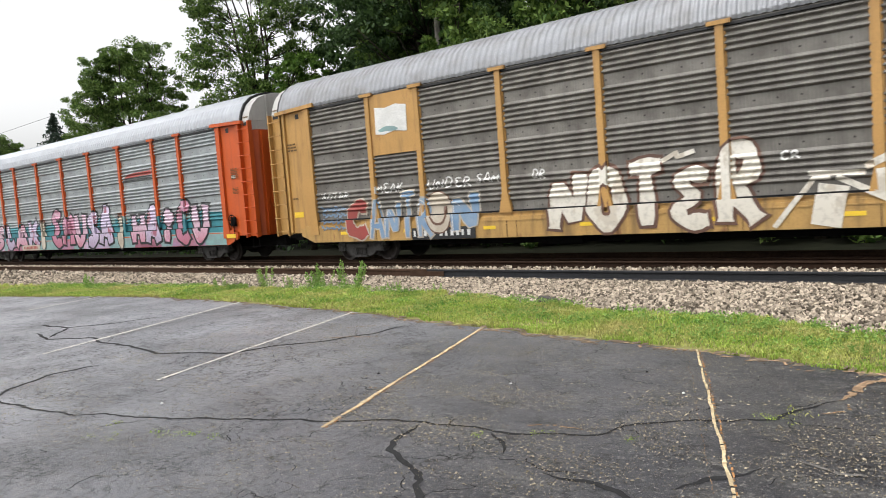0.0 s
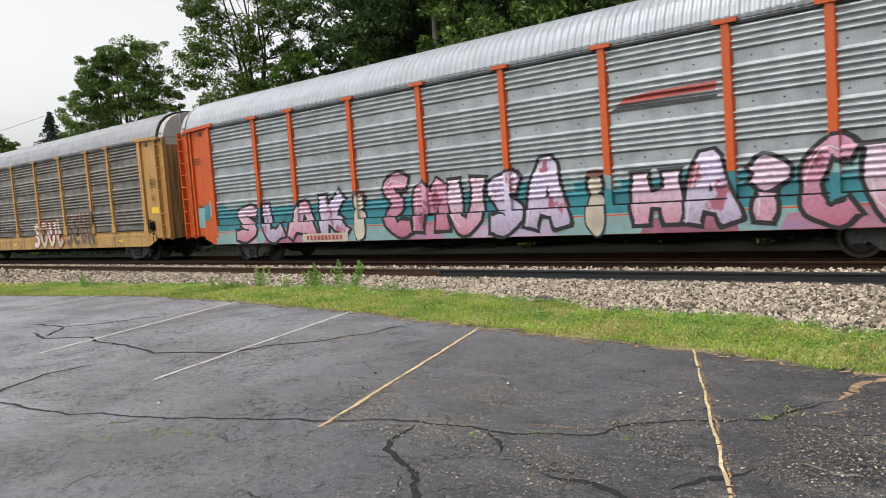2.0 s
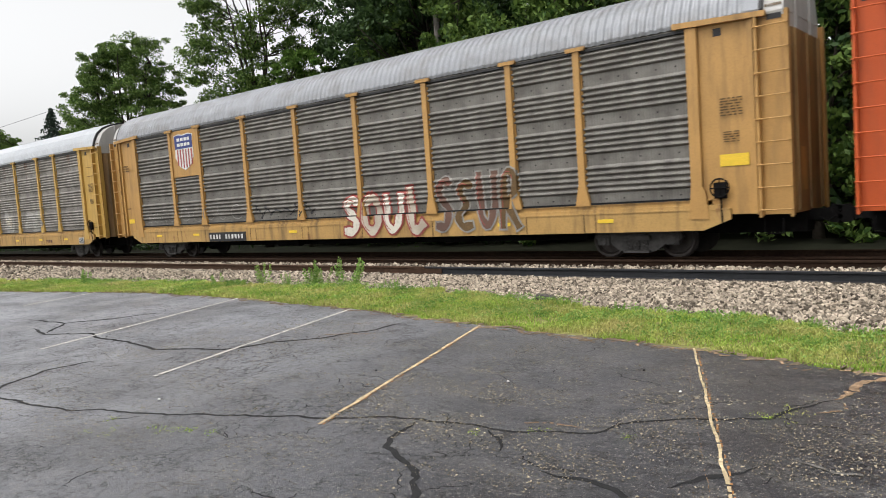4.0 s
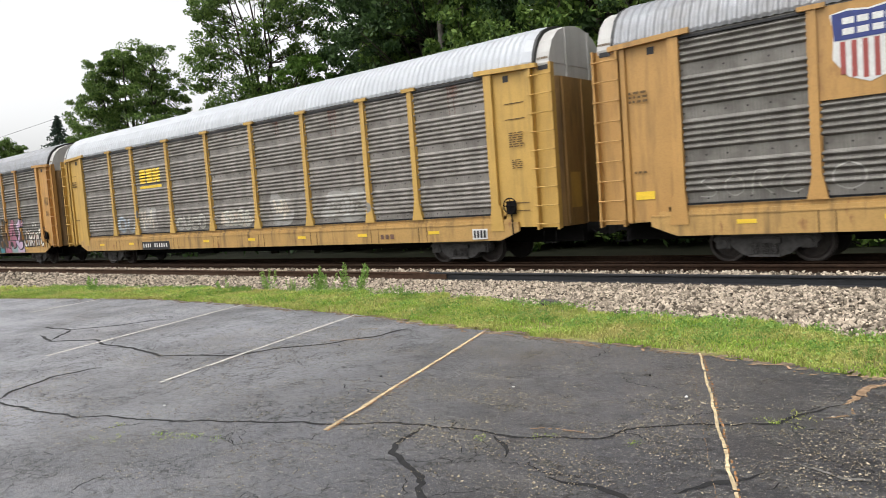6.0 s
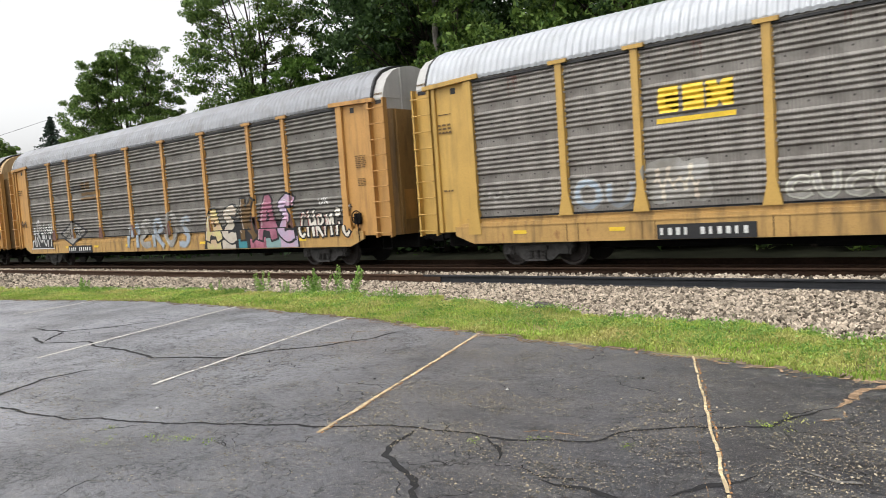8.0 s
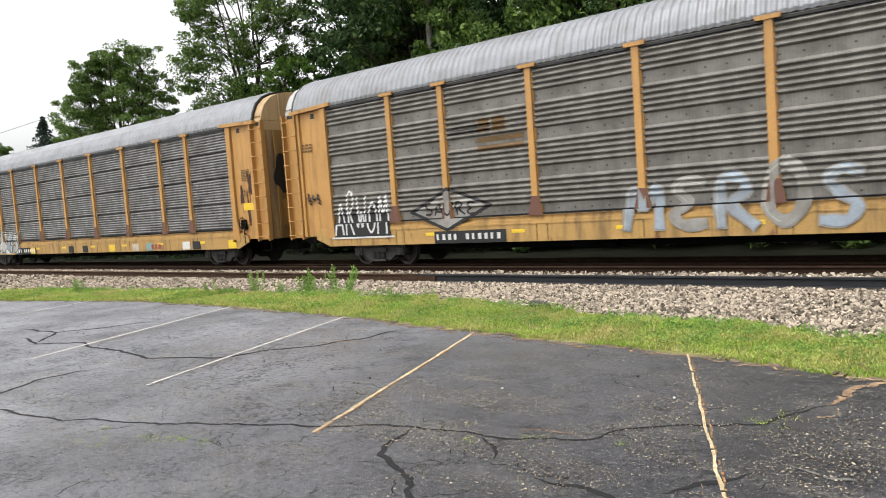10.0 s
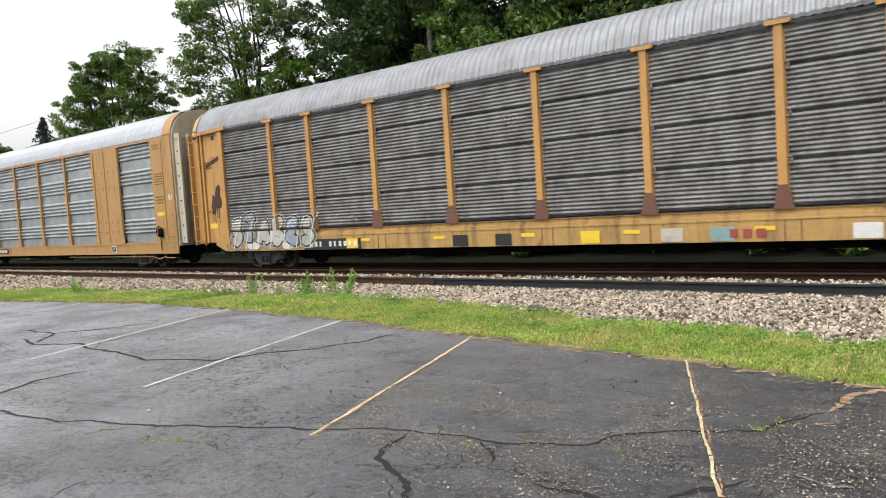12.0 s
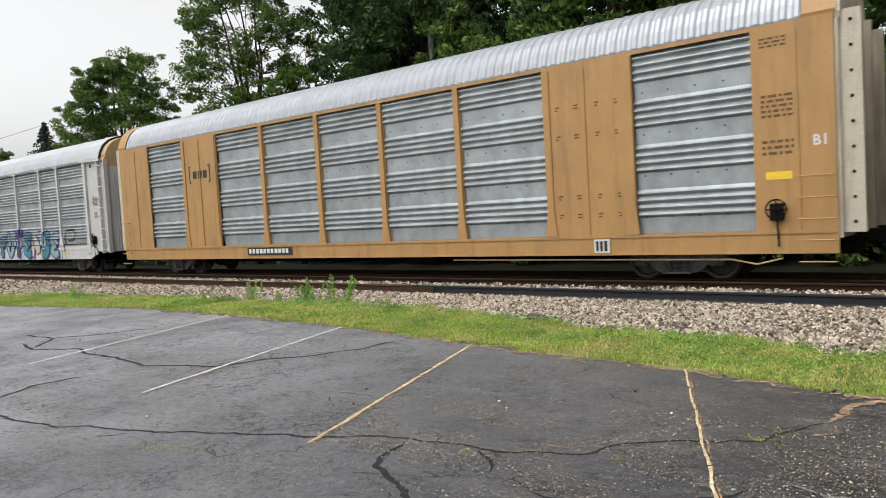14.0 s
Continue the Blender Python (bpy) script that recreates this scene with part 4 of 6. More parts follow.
def arch(rise=1.0, half=1.47, eave=EAVE):
    """The roof's cross-section from side to side: (y, z)."""
    side = [(half, eave - 0.05), (half + 0.02, eave + 0.03), (half - 0.06, eave + 0.3 * rise), (half - 0.22, eave + 0.6 * rise), (half - 0.5, eave + 0.84 * rise), (half - 0.85, eave + 0.98 * rise), (half - 1.2, eave + 1.05 * rise)]
    return [(-y, z) for y, z in side] + [(0.0, eave + 1.07 * rise)] + [(y, z) for y, z in reversed(side)]


def roof_mesh(length, pitch, depth):
    def make():
        prof, v, f = arch(), [], []
        k, n = len(prof), int(2 * length / pitch)
        stations = []
        for i in range(n):
            x = -length + i * pitch
            stations += [(x, 0.0), (x + 0.3 * pitch, 0.0), (x + 0.5 * pitch, depth), (x + 0.8 * pitch, depth)]
        stations.append((length, 0.0))
        for x, d in stations:
            for y, z in prof:
                t = math.atan2(y, z - EAVE + 0.6)
                v.append((x, y + d * math.sin(t), z + d * math.cos(t)))
        for i in range(len(stations) - 1):
            f += [(i * k + j, i * k + j + 1, (i + 1) * k + j + 1, (i + 1) * k + j) for j in range(k - 1)]
        return raw_mesh("roof", v, f)
    return cached(("roof", length, pitch, depth), make)


def end_head_mesh():
    """The flat end wall above the doors, up to the roof's arch, and a little inside it."""
    ring = [(y * 0.955, z - 0.07) for y, z in arch()]
    return Shape().prism([(-1.36, 4.704)] + ring + [(1.36, 4.704)], 13.0, 13.64, "x").mesh("end_head")


def rim_mesh():
    """The dark rubber edge at the roof's end, black for its shadow gap too."""
    a, b, v = arch(), [(y * 0.95, z - 0.085) for y, z in arch()], []
    k = len(a)
    for x, ring in ((13.18, a), (13.26, a), (13.26, b), (13.18, b)):
        v += [(x, y, z + 0.006) for y, z in ring]
    f = [(i * k + j, i * k + j + 1, (i + 1) % 4 * k + j + 1, (i + 1) % 4 * k + j) for i in range(4) for j in range(k - 1)]
    return raw_mesh("roof_rim", v, f)


def roof_band_mesh(x0, x1):
    v, k = [(x, y * 1.004, z + 0.035) for x in (x0, x1) for y, z in arch()], len(arch())
    return raw_mesh("roof_band", v, [(j, j + 1, k + j + 1, k + j) for j in range(k - 1)])


def coupler_mesh():
    s = Shape().box(0, 0.42, -0.1, 0.1, -0.12, 0.12).prism([(0.42, -0.16), (0.62, -0.2), (0.7, -0.05), (0.62, 0.05), (0.72, 0.16), (0.5, 0.2), (0.42, 0.12)], -0.14, 0.14)
    s.tube([(0.3, -0.3, -0.05), (0.5, -0.45, -0.12), (0.62, -0.48, -0.02), (0.55, -0.45, 0.14)], 0.022, 6)
    return s.mesh("coupler")


def sideframe_mesh():
    s = Shape().prism([(-1.1, 0.5), (-1.02, 0.62), (-0.55, 0.66), (0.55, 0.66), (1.02, 0.62), (1.1, 0.5), (0.95, 0.36), (0.72, 0.38), (0.5, 0.2), (0.32, 0.14), (-0.32, 0.14), (-0.5, 0.2), (-0.72, 0.38), (-0.95, 0.36)], -0.07, 0.07)
    for x in (-0.864, 0.864):
        s.box(x - 0.15, x + 0.15, -0.12, 0.1, 0.32, 0.56)
        s.lathe([(0.02, -0.16), (0.1, -0.15), (0.11, -0.1)], x, 0.42, 12)
    return s.mesh("sideframe")


def springs_mesh():
    s = Shape()
    for x in (-0.2, 0.0, 0.2):
        s.tube([(x + 0.055 * math.cos(a), -0.1 + 0.055 * math.sin(a), 0.2 + 0.035 * a / 6.28) for a in np.linspace(0, 6 * 6.28, 42)], 0.017, 5)
    s.box(-0.32, 0.32, -0.17, 0.05, 0.14, 0.19).box(-0.33, 0.33, -0.15, 0.05, 0.43, 0.54)
    return s.mesh("suspension")


def wheelset_mesh():
    s = Shape()
    for sg in (-1, 1):
        ring = [(0.09, 0.70), (0.2, 0.705), (0.31, 0.69), (0.36, 0.79), (0.415, 0.79), (0.42, 0.71), (0.45, 0.695), (0.45, 0.665), (0.37, 0.665), (0.3, 0.66), (0.09, 0.66)]
        s.lathe([(r, sg * y) for r, y in ring], 0, 0, 30)
        for a in range(3):
            t = a * 2.094
            s.box(0.2 * math.cos(t) - 0.03, 0.2 * math.cos(t) + 0.03, sg * 0.705 - 0.01, sg * 0.705 + 0.01, 0.2 * math.sin(t) - 0.03, 0.2 * math.sin(t) + 0.03)
    s.lathe([(0.08, -0.98), (0.08, 0.98)], 0, 0, 10)
    return s.mesh("wheelset")


FRAME_M, SPRING_M, WHEEL_M, COUPLER_M = sideframe_mesh(), springs_mesh(), wheelset_mesh(), coupler_mesh()
BOLSTER_M = Shape().box(-0.2, 0.2, -0.9, 0.9, 0.36, 0.62).mesh("bolster")
RUNG_M = Shape().tube([(-0.33, -0.1, 0), (-0.33, -0.15, 0), (-0.31, -0.165, 0), (0.31, -0.165, 0), (0.33, -0.15, 0), (0.33, -0.1, 0)], 0.016, 6).mesh("rung")
STILE_M = Shape().box(-0.03, 0.03, -0.13, 0.02, 0.92, 5.0).box(-0.03, 0.03, -0.13, -0.1, 0.9, 5.0).mesh("stile")
BRAKE_M = Shape().tube([(0.2 * math.cos(a), -0.1, 0.2 * math.sin(a)) for a in np.linspace(0, 6.283, 17)], 0.018, 6).tube([(-0.2, -0.1, 0), (0.2, -0.1, 0)], 0.014, 5).tube([(0, -0.1, -0.2), (0, -0.1, 0.2)], 0.014, 5).box(-0.13, 0.13, -0.08, 0.0, -0.22, 0.12).tube([(0, -0.05, -0.2), (0.02, -0.05, -0.75)], 0.02, 5).mesh("hand_brake")
STIRRUP_M = Shape().tube([(-0.18, 0, 0.3), (-0.18, 0, 0), (0.18, 0, 0), (0.18, 0, 0.3)], 0.016, 6).mesh("step")
SHEET_M = Shape().box(11.9, 13.05, -0.03, 0, 0.98, 4.97).mesh("end_sheet")
STIFF_M = Shape().prism([(12.94, 0.98), (13.06, 0.98), (13.06, 4.97), (12.94, 4.97)], -0.1, -0.03).mesh("stiffener")
END_POST_M = Shape().prism([(11.62, 0.9), (12.05, 0.9), (11.98, 1.5), (11.92, 1.6), (11.92, 4.97), (11.68, 4.97), (11.68, 1.6)], -0.12, 0.0).mesh("end_post")
def plan_block(plan, z0, z1):
    """A block from its plan (x, y)."""
    s, k = Shape(), len(plan)
    s.v = [(x, y, z) for z in (z0, z1) for x, y in plan]
    s.f = [tuple(range(k)), tuple(range(k, 2 * k))] + [(i, (i + 1) % k, k + (i + 1) % k, k + i) for i in range(k)]
    return s


BACK_M = Shape().box(13.12, 13.74, 0.0, 0.03, 0.95, 5.0).mesh("ladder_sheet")
BEAM_M = Shape().prism([(11.42, 5.0), (13.32, 4.93), (13.32, 5.04), (11.42, 5.12)], -0.16, 0.02).mesh("header_beam")
DOOR_M = plan_block([(13.0, -1.37), (13.4, -1.37), (13.58, -1.28), (13.7, -1.1), (13.72, -0.9), (13.72, 0.9), (13.7, 1.1), (13.58, 1.28), (13.4, 1.37), (13.0, 1.37)], 0.95, 4.7).mesh("end_door")
DOOR_RIB_M = Shape().box(13.68, 13.76, -0.06, 0.06, 1.0, 4.68).mesh("door_rib")
DOOR_PLATE_M = Shape().box(13.71, 13.74, -0.25, 0.25, 1.4, 2.3).mesh("door_plate")
HEAD_M, RIM_M = end_head_mesh(), rim_mesh()
HEAD_SEAM_M = Shape().box(13.64, 13.655, -1.3, 1.3, 5.02, 5.04).box(13.64, 13.69, -0.62, -0.54, 4.72, 5.95).box(13.64, 13.69, 0.54, 0.62, 4.72, 5.95).mesh("end_seam")
# black strip that stands in for the dark gap below the eave rail
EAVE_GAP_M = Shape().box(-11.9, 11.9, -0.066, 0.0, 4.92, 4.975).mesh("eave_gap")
FOOT_GAP_M = Shape().box(-11.75, 11.75, -0.07, 0.0, LEDGE + 0.004, LEDGE + 0.035).mesh("foot_gap")
SILL_M = Shape().prism([(-12.5, 0.88), (-11.9, SILL), (11.9, SILL), (12.5, 0.88), (12.5, 1.12), (-12.5, 1.12)], -0.06, 0.0).box(-12.5, 12.5, -0.075, -0.06, 1.09, 1.12).box(-12.3, 12.3, -0.05, 0.1, 1.12, 1.2).mesh("side_sill")
LEDGE_M = Shape().box(-12.1, 12.1, -0.03, 0.05, 1.2, LEDGE).box(-12.1, 12.1, -0.06, -0.03, LEDGE - 0.035, LEDGE).mesh("rack_rail")
RAIL_TOP_M = Shape().box(-12.0, 12.0, -0.04, 0.05, 4.98, 5.12).mesh("eave_rail")
DECK_M = Shape().box(-13.4, 13.4, -1.36, 1.36, 1.0, 1.12).box(-13.7, 13.7, -0.3, 0.3, 0.5, 1.0).box(-8.6, 8.6, -0.55, 0.55, 0.42, 0.62).mesh("underframe")
CROSS_M = Shape().prism([(-1.36, 1.0), (1.36, 1.0), (0.5, 0.55), (-0.5, 0.55)], -0.05, 0.05, "x").mesh("crossbearer")
GEAR_M = Shape().tube([(-0.6, 0, 0), (0.6, 0, 0)], 0.17, 12).tube([(0.6, 0, 0), (0.95, 0, 0)], 0.03, 6).box(-0.25, 0.2, -0.1, 0.1, 0.12, 0.4).mesh("brake_gear")
PLATE_M = Shape().box(-0.5, 0.5, -0.006, 0.0, -0.5, 0.5).mesh("plate")


def plate(name, car, x0, x1, z0, z1, mat, label="", y=-FACE, lift=0.0):
    return part(name, PLATE_M, mat, car, label, Matrix.Translation(((x0 + x1) / 2, y - lift, (z0 + z1) / 2)) @ Matrix.Diagonal((x1 - x0, 1, z1 - z0, 1)))


def bars(car, name, x0, x1, z0, z1, count, mat, lift=0.008, y=-FACE, gap=0.3, seed=0):
    """Marks too small to read, as bars, in one mesh."""
    s, rnd = Shape(), random.Random(seed)
    w = (x1 - x0) / count
    for i in range(count):
        a = x0 + i * w
        s.box(a, a + w * (1 - gap * (0.6 + 0.8 * rnd.random())), y - lift - 0.003, y - lift, z0, z1)
    return tagged(part(name, s.mesh(name), mat, car), kind="stuff")


def stencil(car, x0, x1, z0, z1, rows, seed, mat=None, y=-SKIN - 0.06):
    s, rnd = Shape(), random.Random(seed)
    h = (z1 - z0) / rows
    for r in range(rows):
        a = x0
        while a < x1 - 0.04:
            w = min(0.05 + 0.12 * rnd.random(), x1 - a)
            s.box(a, a + w, y - 0.004, y, z0 + r * h, z0 + r * h + h * 0.5)
            a += w + 0.04
    return tagged(part("stencilled_text", s.mesh("stencilled_text"), mat or INK, car), kind="stuff")


def truck(car, x):
    t = new("truck")
    t.parent = car
    t.location = (x, 0, 0)
    for sg in (-1, 1):
        turn = pose(0, 1.0 * sg, 0) if sg < 0 else pose(0, 1.0, 0, 0, 0, 180)
        part("sideframe", FRAME_M, TRUCK, t, m=turn)
        part("suspension", SPRING_M, TRUCK, t, m=turn)
    part("bolster", BOLSTER_M, TRUCK, t)
    return [part("wheelset", WHEEL_M, WHEEL, t, m=pose(dx, 0, 0.42)) for dx in (-0.864, 0.864)]


def draped(name, car, bm, mat, posts, profile="A", lift=0.0, label=""):
    """Spray paint: a flat outline in (x, z), laid over ribs, posts and sill of the near side."""
    rows = PROFILES[profile]
    zs, ds = [r[0] for r in rows], [r[1] for r in rows]
    lo = min(v.co.z for v in bm.verts)
    hi = max(v.co.z for v in bm.verts)
    x0 = min(v.co.x for v in bm.verts)
    x1 = max(v.co.x for v in bm.verts)
    cuts = [((0, 0, z), (0, 0, 1)) for z in zs + [LEDGE - 0.002] if lo < z < hi]
    cuts += [((p + s * 0.09, 0, 0), (1, 0, 0)) for p in posts for s in (-1, 1) if x0 < p + s * 0.09 < x1]
    cuts += [((p + s * 0.093, 0, 0), (1, 0, 0)) for p in posts for s in (-1, 1) if x0 < p + s * 0.093 < x1]
    for co, no in cuts:
        bmesh.ops.bisect_plane(bm, geom=bm.verts[:] + bm.edges[:] + bm.faces[:], plane_co=co, plane_no=no, dist=1e-5)
    for v in bm.verts:
        x, z = v.co.x, v.co.z
        if any(abs(x - p) < 0.0902 for p in posts) or z < zs[0]:
            y = -FACE - 0.013
        else:
            y = -SKIN - 0.003 - float(np.interp(z, zs, ds))
        v.co.y += y - 0.003 - lift
    bmesh.ops.recalc_face_normals(bm, faces=bm.faces)
    me = bpy.data.meshes.new(name)
    bm.to_mesh(me)
    bm.free()
    me.materials.append(None)
    return part(name, me, mat, car, label)


def letters(word, x0, x1, z0, z1, fat):
    """Outlines of a word with the built-in font, fitted into a box in (x, z)."""
    cu = bpy.data.curves.new("word", "FONT")
    cu.body, cu.offset, cu.resolution_u = word, fat, 3
    cu.space_character = 1.1
    ob = new("word", cu)
    dg = bpy.context.evaluated_depsgraph_get()
    me = bpy.data.meshes.new_from_object(ob.evaluated_get(dg))
    bm = bmesh.new()
    bm.from_mesh(me)
    bpy.data.objects.remove(ob)
    bpy.data.meshes.remove(me)
    bpy.data.curves.remove(cu)
    xs, ys = [v.co.x for v in bm.verts], [v.co.y for v in bm.verts]
    a, b, c, d = min(xs), max(xs), min(ys), max(ys)
    for v in bm.verts:
        v.co = Vector((x0 + (x1 - x0) * (v.co.x - a) / (b - a), 0, z0 + (z1 - z0) * (v.co.y - c) / (d - c)))
    return bm


def area(poly):
    bm = bmesh.new()
    bm.faces.new([bm.verts.new((x, 0, z)) for x, z in poly])
    bmesh.ops.triangulate(bm, faces=bm.faces)
    return bm


def lumpy(cx, cz, rx, rz, seed, wild=0.18, count=26, power=2.6):
    """A rounded blob outline in (x, z)."""
    out = []
    for i in range(count):
        a = 2 * math.pi * i / count
        k = 1 + wild * noise.noise((math.cos(a) * 1.4, math.sin(a) * 1.4, seed * 3.7))
        c, s = math.cos(a), math.sin(a)
        q = (abs(c) ** power + abs(s) ** power) ** (-1 / power)
        out.append((cx + rx * k * c * q, cz + rz * k * s * q))
    return out


def stroke(points, width):
    bm = bmesh.new()
    prev = None
    for i, (x, z) in enumerate(points):
        ax, az = points[max(i - 1, 0)]
        bx, bz = points[min(i + 1, len(points) - 1)]
        d = math.hypot(bx - ax, bz - az) or 1
        nx, nz = -(bz - az) / d * width / 2, (bx - ax) / d * width / 2
        pair = (bm.verts.new((x + nx, 0, z + nz)), bm.verts.new((x - nx, 0, z - nz)))
        if prev:
            bm.faces.new((prev[0], prev[1], pair[1], pair[0]))
        prev = pair
    return bm


def tag_line(x0, x1, z0, z1, seed, turns=5, width=0.035):
    """A looping scribble."""
    rnd = random.Random(seed)
    pts = []
    for i in range(turns * 12):
        q = i / (turns * 12 - 1)
        amp = 0.6 + 0.4 * math.sin(seed + q * 9)
        pts.append((x0 + (x1 - x0) * q + 0.25 * (x1 - x0) / turns * math.sin(2 * math.pi * turns * q * 2 + seed), (z0 + z1) / 2 + (z1 - z0) / 2 * amp * math.sin(2 * math.pi * turns * q)))
    return stroke(pts, width)


GLYPHS = {
    "S": [[(0.95, 0.88), (0.5, 1.0), (0.1, 0.78), (0.45, 0.55), (0.92, 0.34), (0.7, 0.04), (0.05, 0.08)]],
    "L": [[(0.15, 1), (0.22, 0.05), (0.6, 0.02), (0.98, 0.2)]],
    "A": [[(0.0, 0), (0.42, 1), (0.62, 1), (1, 0)], [(0.22, 0.33), (0.8, 0.33)]],
    "K": [[(0.1, 1), (0.14, 0)], [(0.85, 1), (0.25, 0.45), (0.7, 0.3), (1, 0.02)]],
    "E": [[(0.95, 0.9), (0.4, 1.0), (0.1, 0.8), (0.6, 0.52), (0.05, 0.3), (0.35, 0.02), (1, 0.08)]],
    "M": [[(0, 0), (0.1, 1), (0.5, 0.3), (0.9, 1), (1, 0)]],
    "U": [[(0.05, 1), (0.1, 0.25), (0.5, 0.0), (0.88, 0.25), (0.95, 1)]],
    "H": [[(0.08, 1), (0.08, 0)], [(0.92, 1), (0.92, 0)], [(0.1, 0.45), (0.9, 0.5)]],
    "I": [[(0.5, 0.48), (0.5, 0)], [(0.2, 0.82), (0.5, 1.0), (0.8, 0.82), (0.5, 0.68), (0.2, 0.82)]],
    "C": [[(0.95, 0.85), (0.5, 1), (0.08, 0.6), (0.15, 0.15), (0.6, 0), (0.98, 0.15)]],
    "N": [[(0.05, 0), (0.1, 1), (0.9, 0), (0.95, 1)]],
    "T": [[(0, 0.93), (1, 0.97)], [(0.5, 0.95), (0.45, 0)]],
    "R": [[(0.1, 0), (0.1, 1), (0.75, 0.95), (0.85, 0.65), (0.25, 0.48), (1, 0)]],
    "O": [[(0.5, 1), (0.08, 0.78), (0.05, 0.25), (0.5, 0), (0.95, 0.25), (0.92, 0.78), (0.5, 1)]],
    "W": [[(0, 1), (0.2, 0), (0.5, 0.75), (0.8, 0), (1, 1)]],
    "D": [[(0.1, 0), (0.1, 1), (0.8, 0.85), (0.95, 0.5), (0.8, 0.1), (0.1, 0)]],
    "B": [[(0.1, 0), (0.1, 1), (0.8, 0.9), (0.2, 0.52), (0.95, 0.3), (0.75, 0.03), (0.1, 0)]],
}


def rounded(points, times=2):
    """Cuts the corners of an open line."""
    for _ in range(times):
        out = [points[0]]
        for (ax, az), (bx, bz) in zip(points, points[1:]):
            out += [(0.78 * ax + 0.22 * bx, 0.78 * az + 0.22 * bz), (0.22 * ax + 0.78 * bx, 0.22 * az + 0.78 * bz)]
        points = out + [points[-1]]
    return points


def glyph(char, x0, x1, z0, z1, width, grow, lift, slant):
    """The fat strokes of one letter as one flat mesh, each stroke a hair above the one before."""
    bm = bmesh.new()
    for i, line in enumerate(GLYPHS[char]):
        pts = [(x0 + (x1 - x0) * (px + slant * (pz - 0.5)), z0 + (z1 - z0) * pz) for px, pz in line]
        for j in (0, -1):
            ax, az = pts[j]
            bx, bz = pts[1 if j == 0 else -2]
            d = math.hypot(ax - bx, az - bz)
            pts[j] = (ax + (ax - bx) / d * grow, az + (az - bz) / d * grow)
        pts = rounded(pts)
        prev = None
        for n, (x, z) in enumerate(pts):
            ax, az = pts[max(n - 1, 0)]
            bx, bz = pts[min(n + 1, len(pts) - 1)]
            d = math.hypot(bx - ax, bz - az) or 1
            w = width * (0.5 + 0.1 * math.sin(5 * n + i)) + grow
            nx, nz = -(bz - az) / d * w, (bx - ax) / d * w
            y = -lift - 0.0006 * i - 0.00004 * n
            pair = (bm.verts.new((x + nx, y, z + nz)), bm.verts.new((x - nx, y, z - nz)))
            if prev:
                bm.faces.new((prev[0], prev[1], pair[1], pair[0]))
            prev = pair
    return bm


def piece(car, posts, word, x0, x1, z0, z1, fill, edge, seed, profile="A", weight=0.42, rim=0.07, shine=None, glow=None):
    """A painted word of fat letters: dark backs, coloured fills, and a thin bright line in each."""
    rnd = random.Random(seed)
    w = (x1 - x0) / len(word)
    for i, char in enumerate(word):
        a, b = x0 + i * w + 0.08 * w, x0 + (i + 1) * w - 0.06 * w
        top, low, slant = z1 + 0.16 * (z1 - z0) * rnd.uniform(-1, 1), z0 + 0.05 * rnd.random(), rnd.uniform(-0.12, 0.14)
        thick = 0.62 * weight * min(w, 0.9 * (z1 - z0)) * rnd.uniform(0.9, 1.1)
        a, b, top, low = a + 0.2 * thick, b - 0.2 * thick, top - 0.4 * thick, low + 0.4 * thick
        lift = 0.0016 * i
        if glow:
            draped("graffiti_glow", car, glyph(char, a, b, low, top, thick, rim * 1.8, lift, slant), glow, posts, profile, -0.001)
        draped("graffiti_outline", car, glyph(char, a, b, low, top, thick, rim, lift, slant), edge, posts, profile, 0.004)
        mat = fill[i % len(fill)] if isinstance(fill, list) else fill
        draped("graffiti_letter", car, glyph(char, a, b, low, top, thick, 0.0, lift, slant), mat, posts, profile, 0.013)
        if shine:
            line = rounded([(a + (b - a) * (px + slant * (pz - 0.5)) - 0.3 * thick, low + (top - low) * pz) for px, pz in GLYPHS[char][0]])
            draped("graffiti_stroke", car, stroke(line[:max(6, len(line) // 2)], 0.022), shine, posts, profile, 0.023)


def word_tag(car, posts, word, x0, x1, z0, z1, mat, seed, width=0.04, profile="A", lift=0.002):
    """A word scrawled with thin strokes."""
    rnd = random.Random(seed)
    w = (x1 - x0) / len(word)
    for i, char in enumerate(word):
        h = (z1 - z0) * rnd.uniform(0.85, 1.1)
        draped("graffiti_tag", car, glyph(char, x0 + i * w, x0 + (i + 0.78) * w, z0 + 0.04 * rnd.random(), z0 + h, width, 0.0, 0.001 * i, rnd.uniform(-0.2, 0.2)), mat, posts, profile, lift)


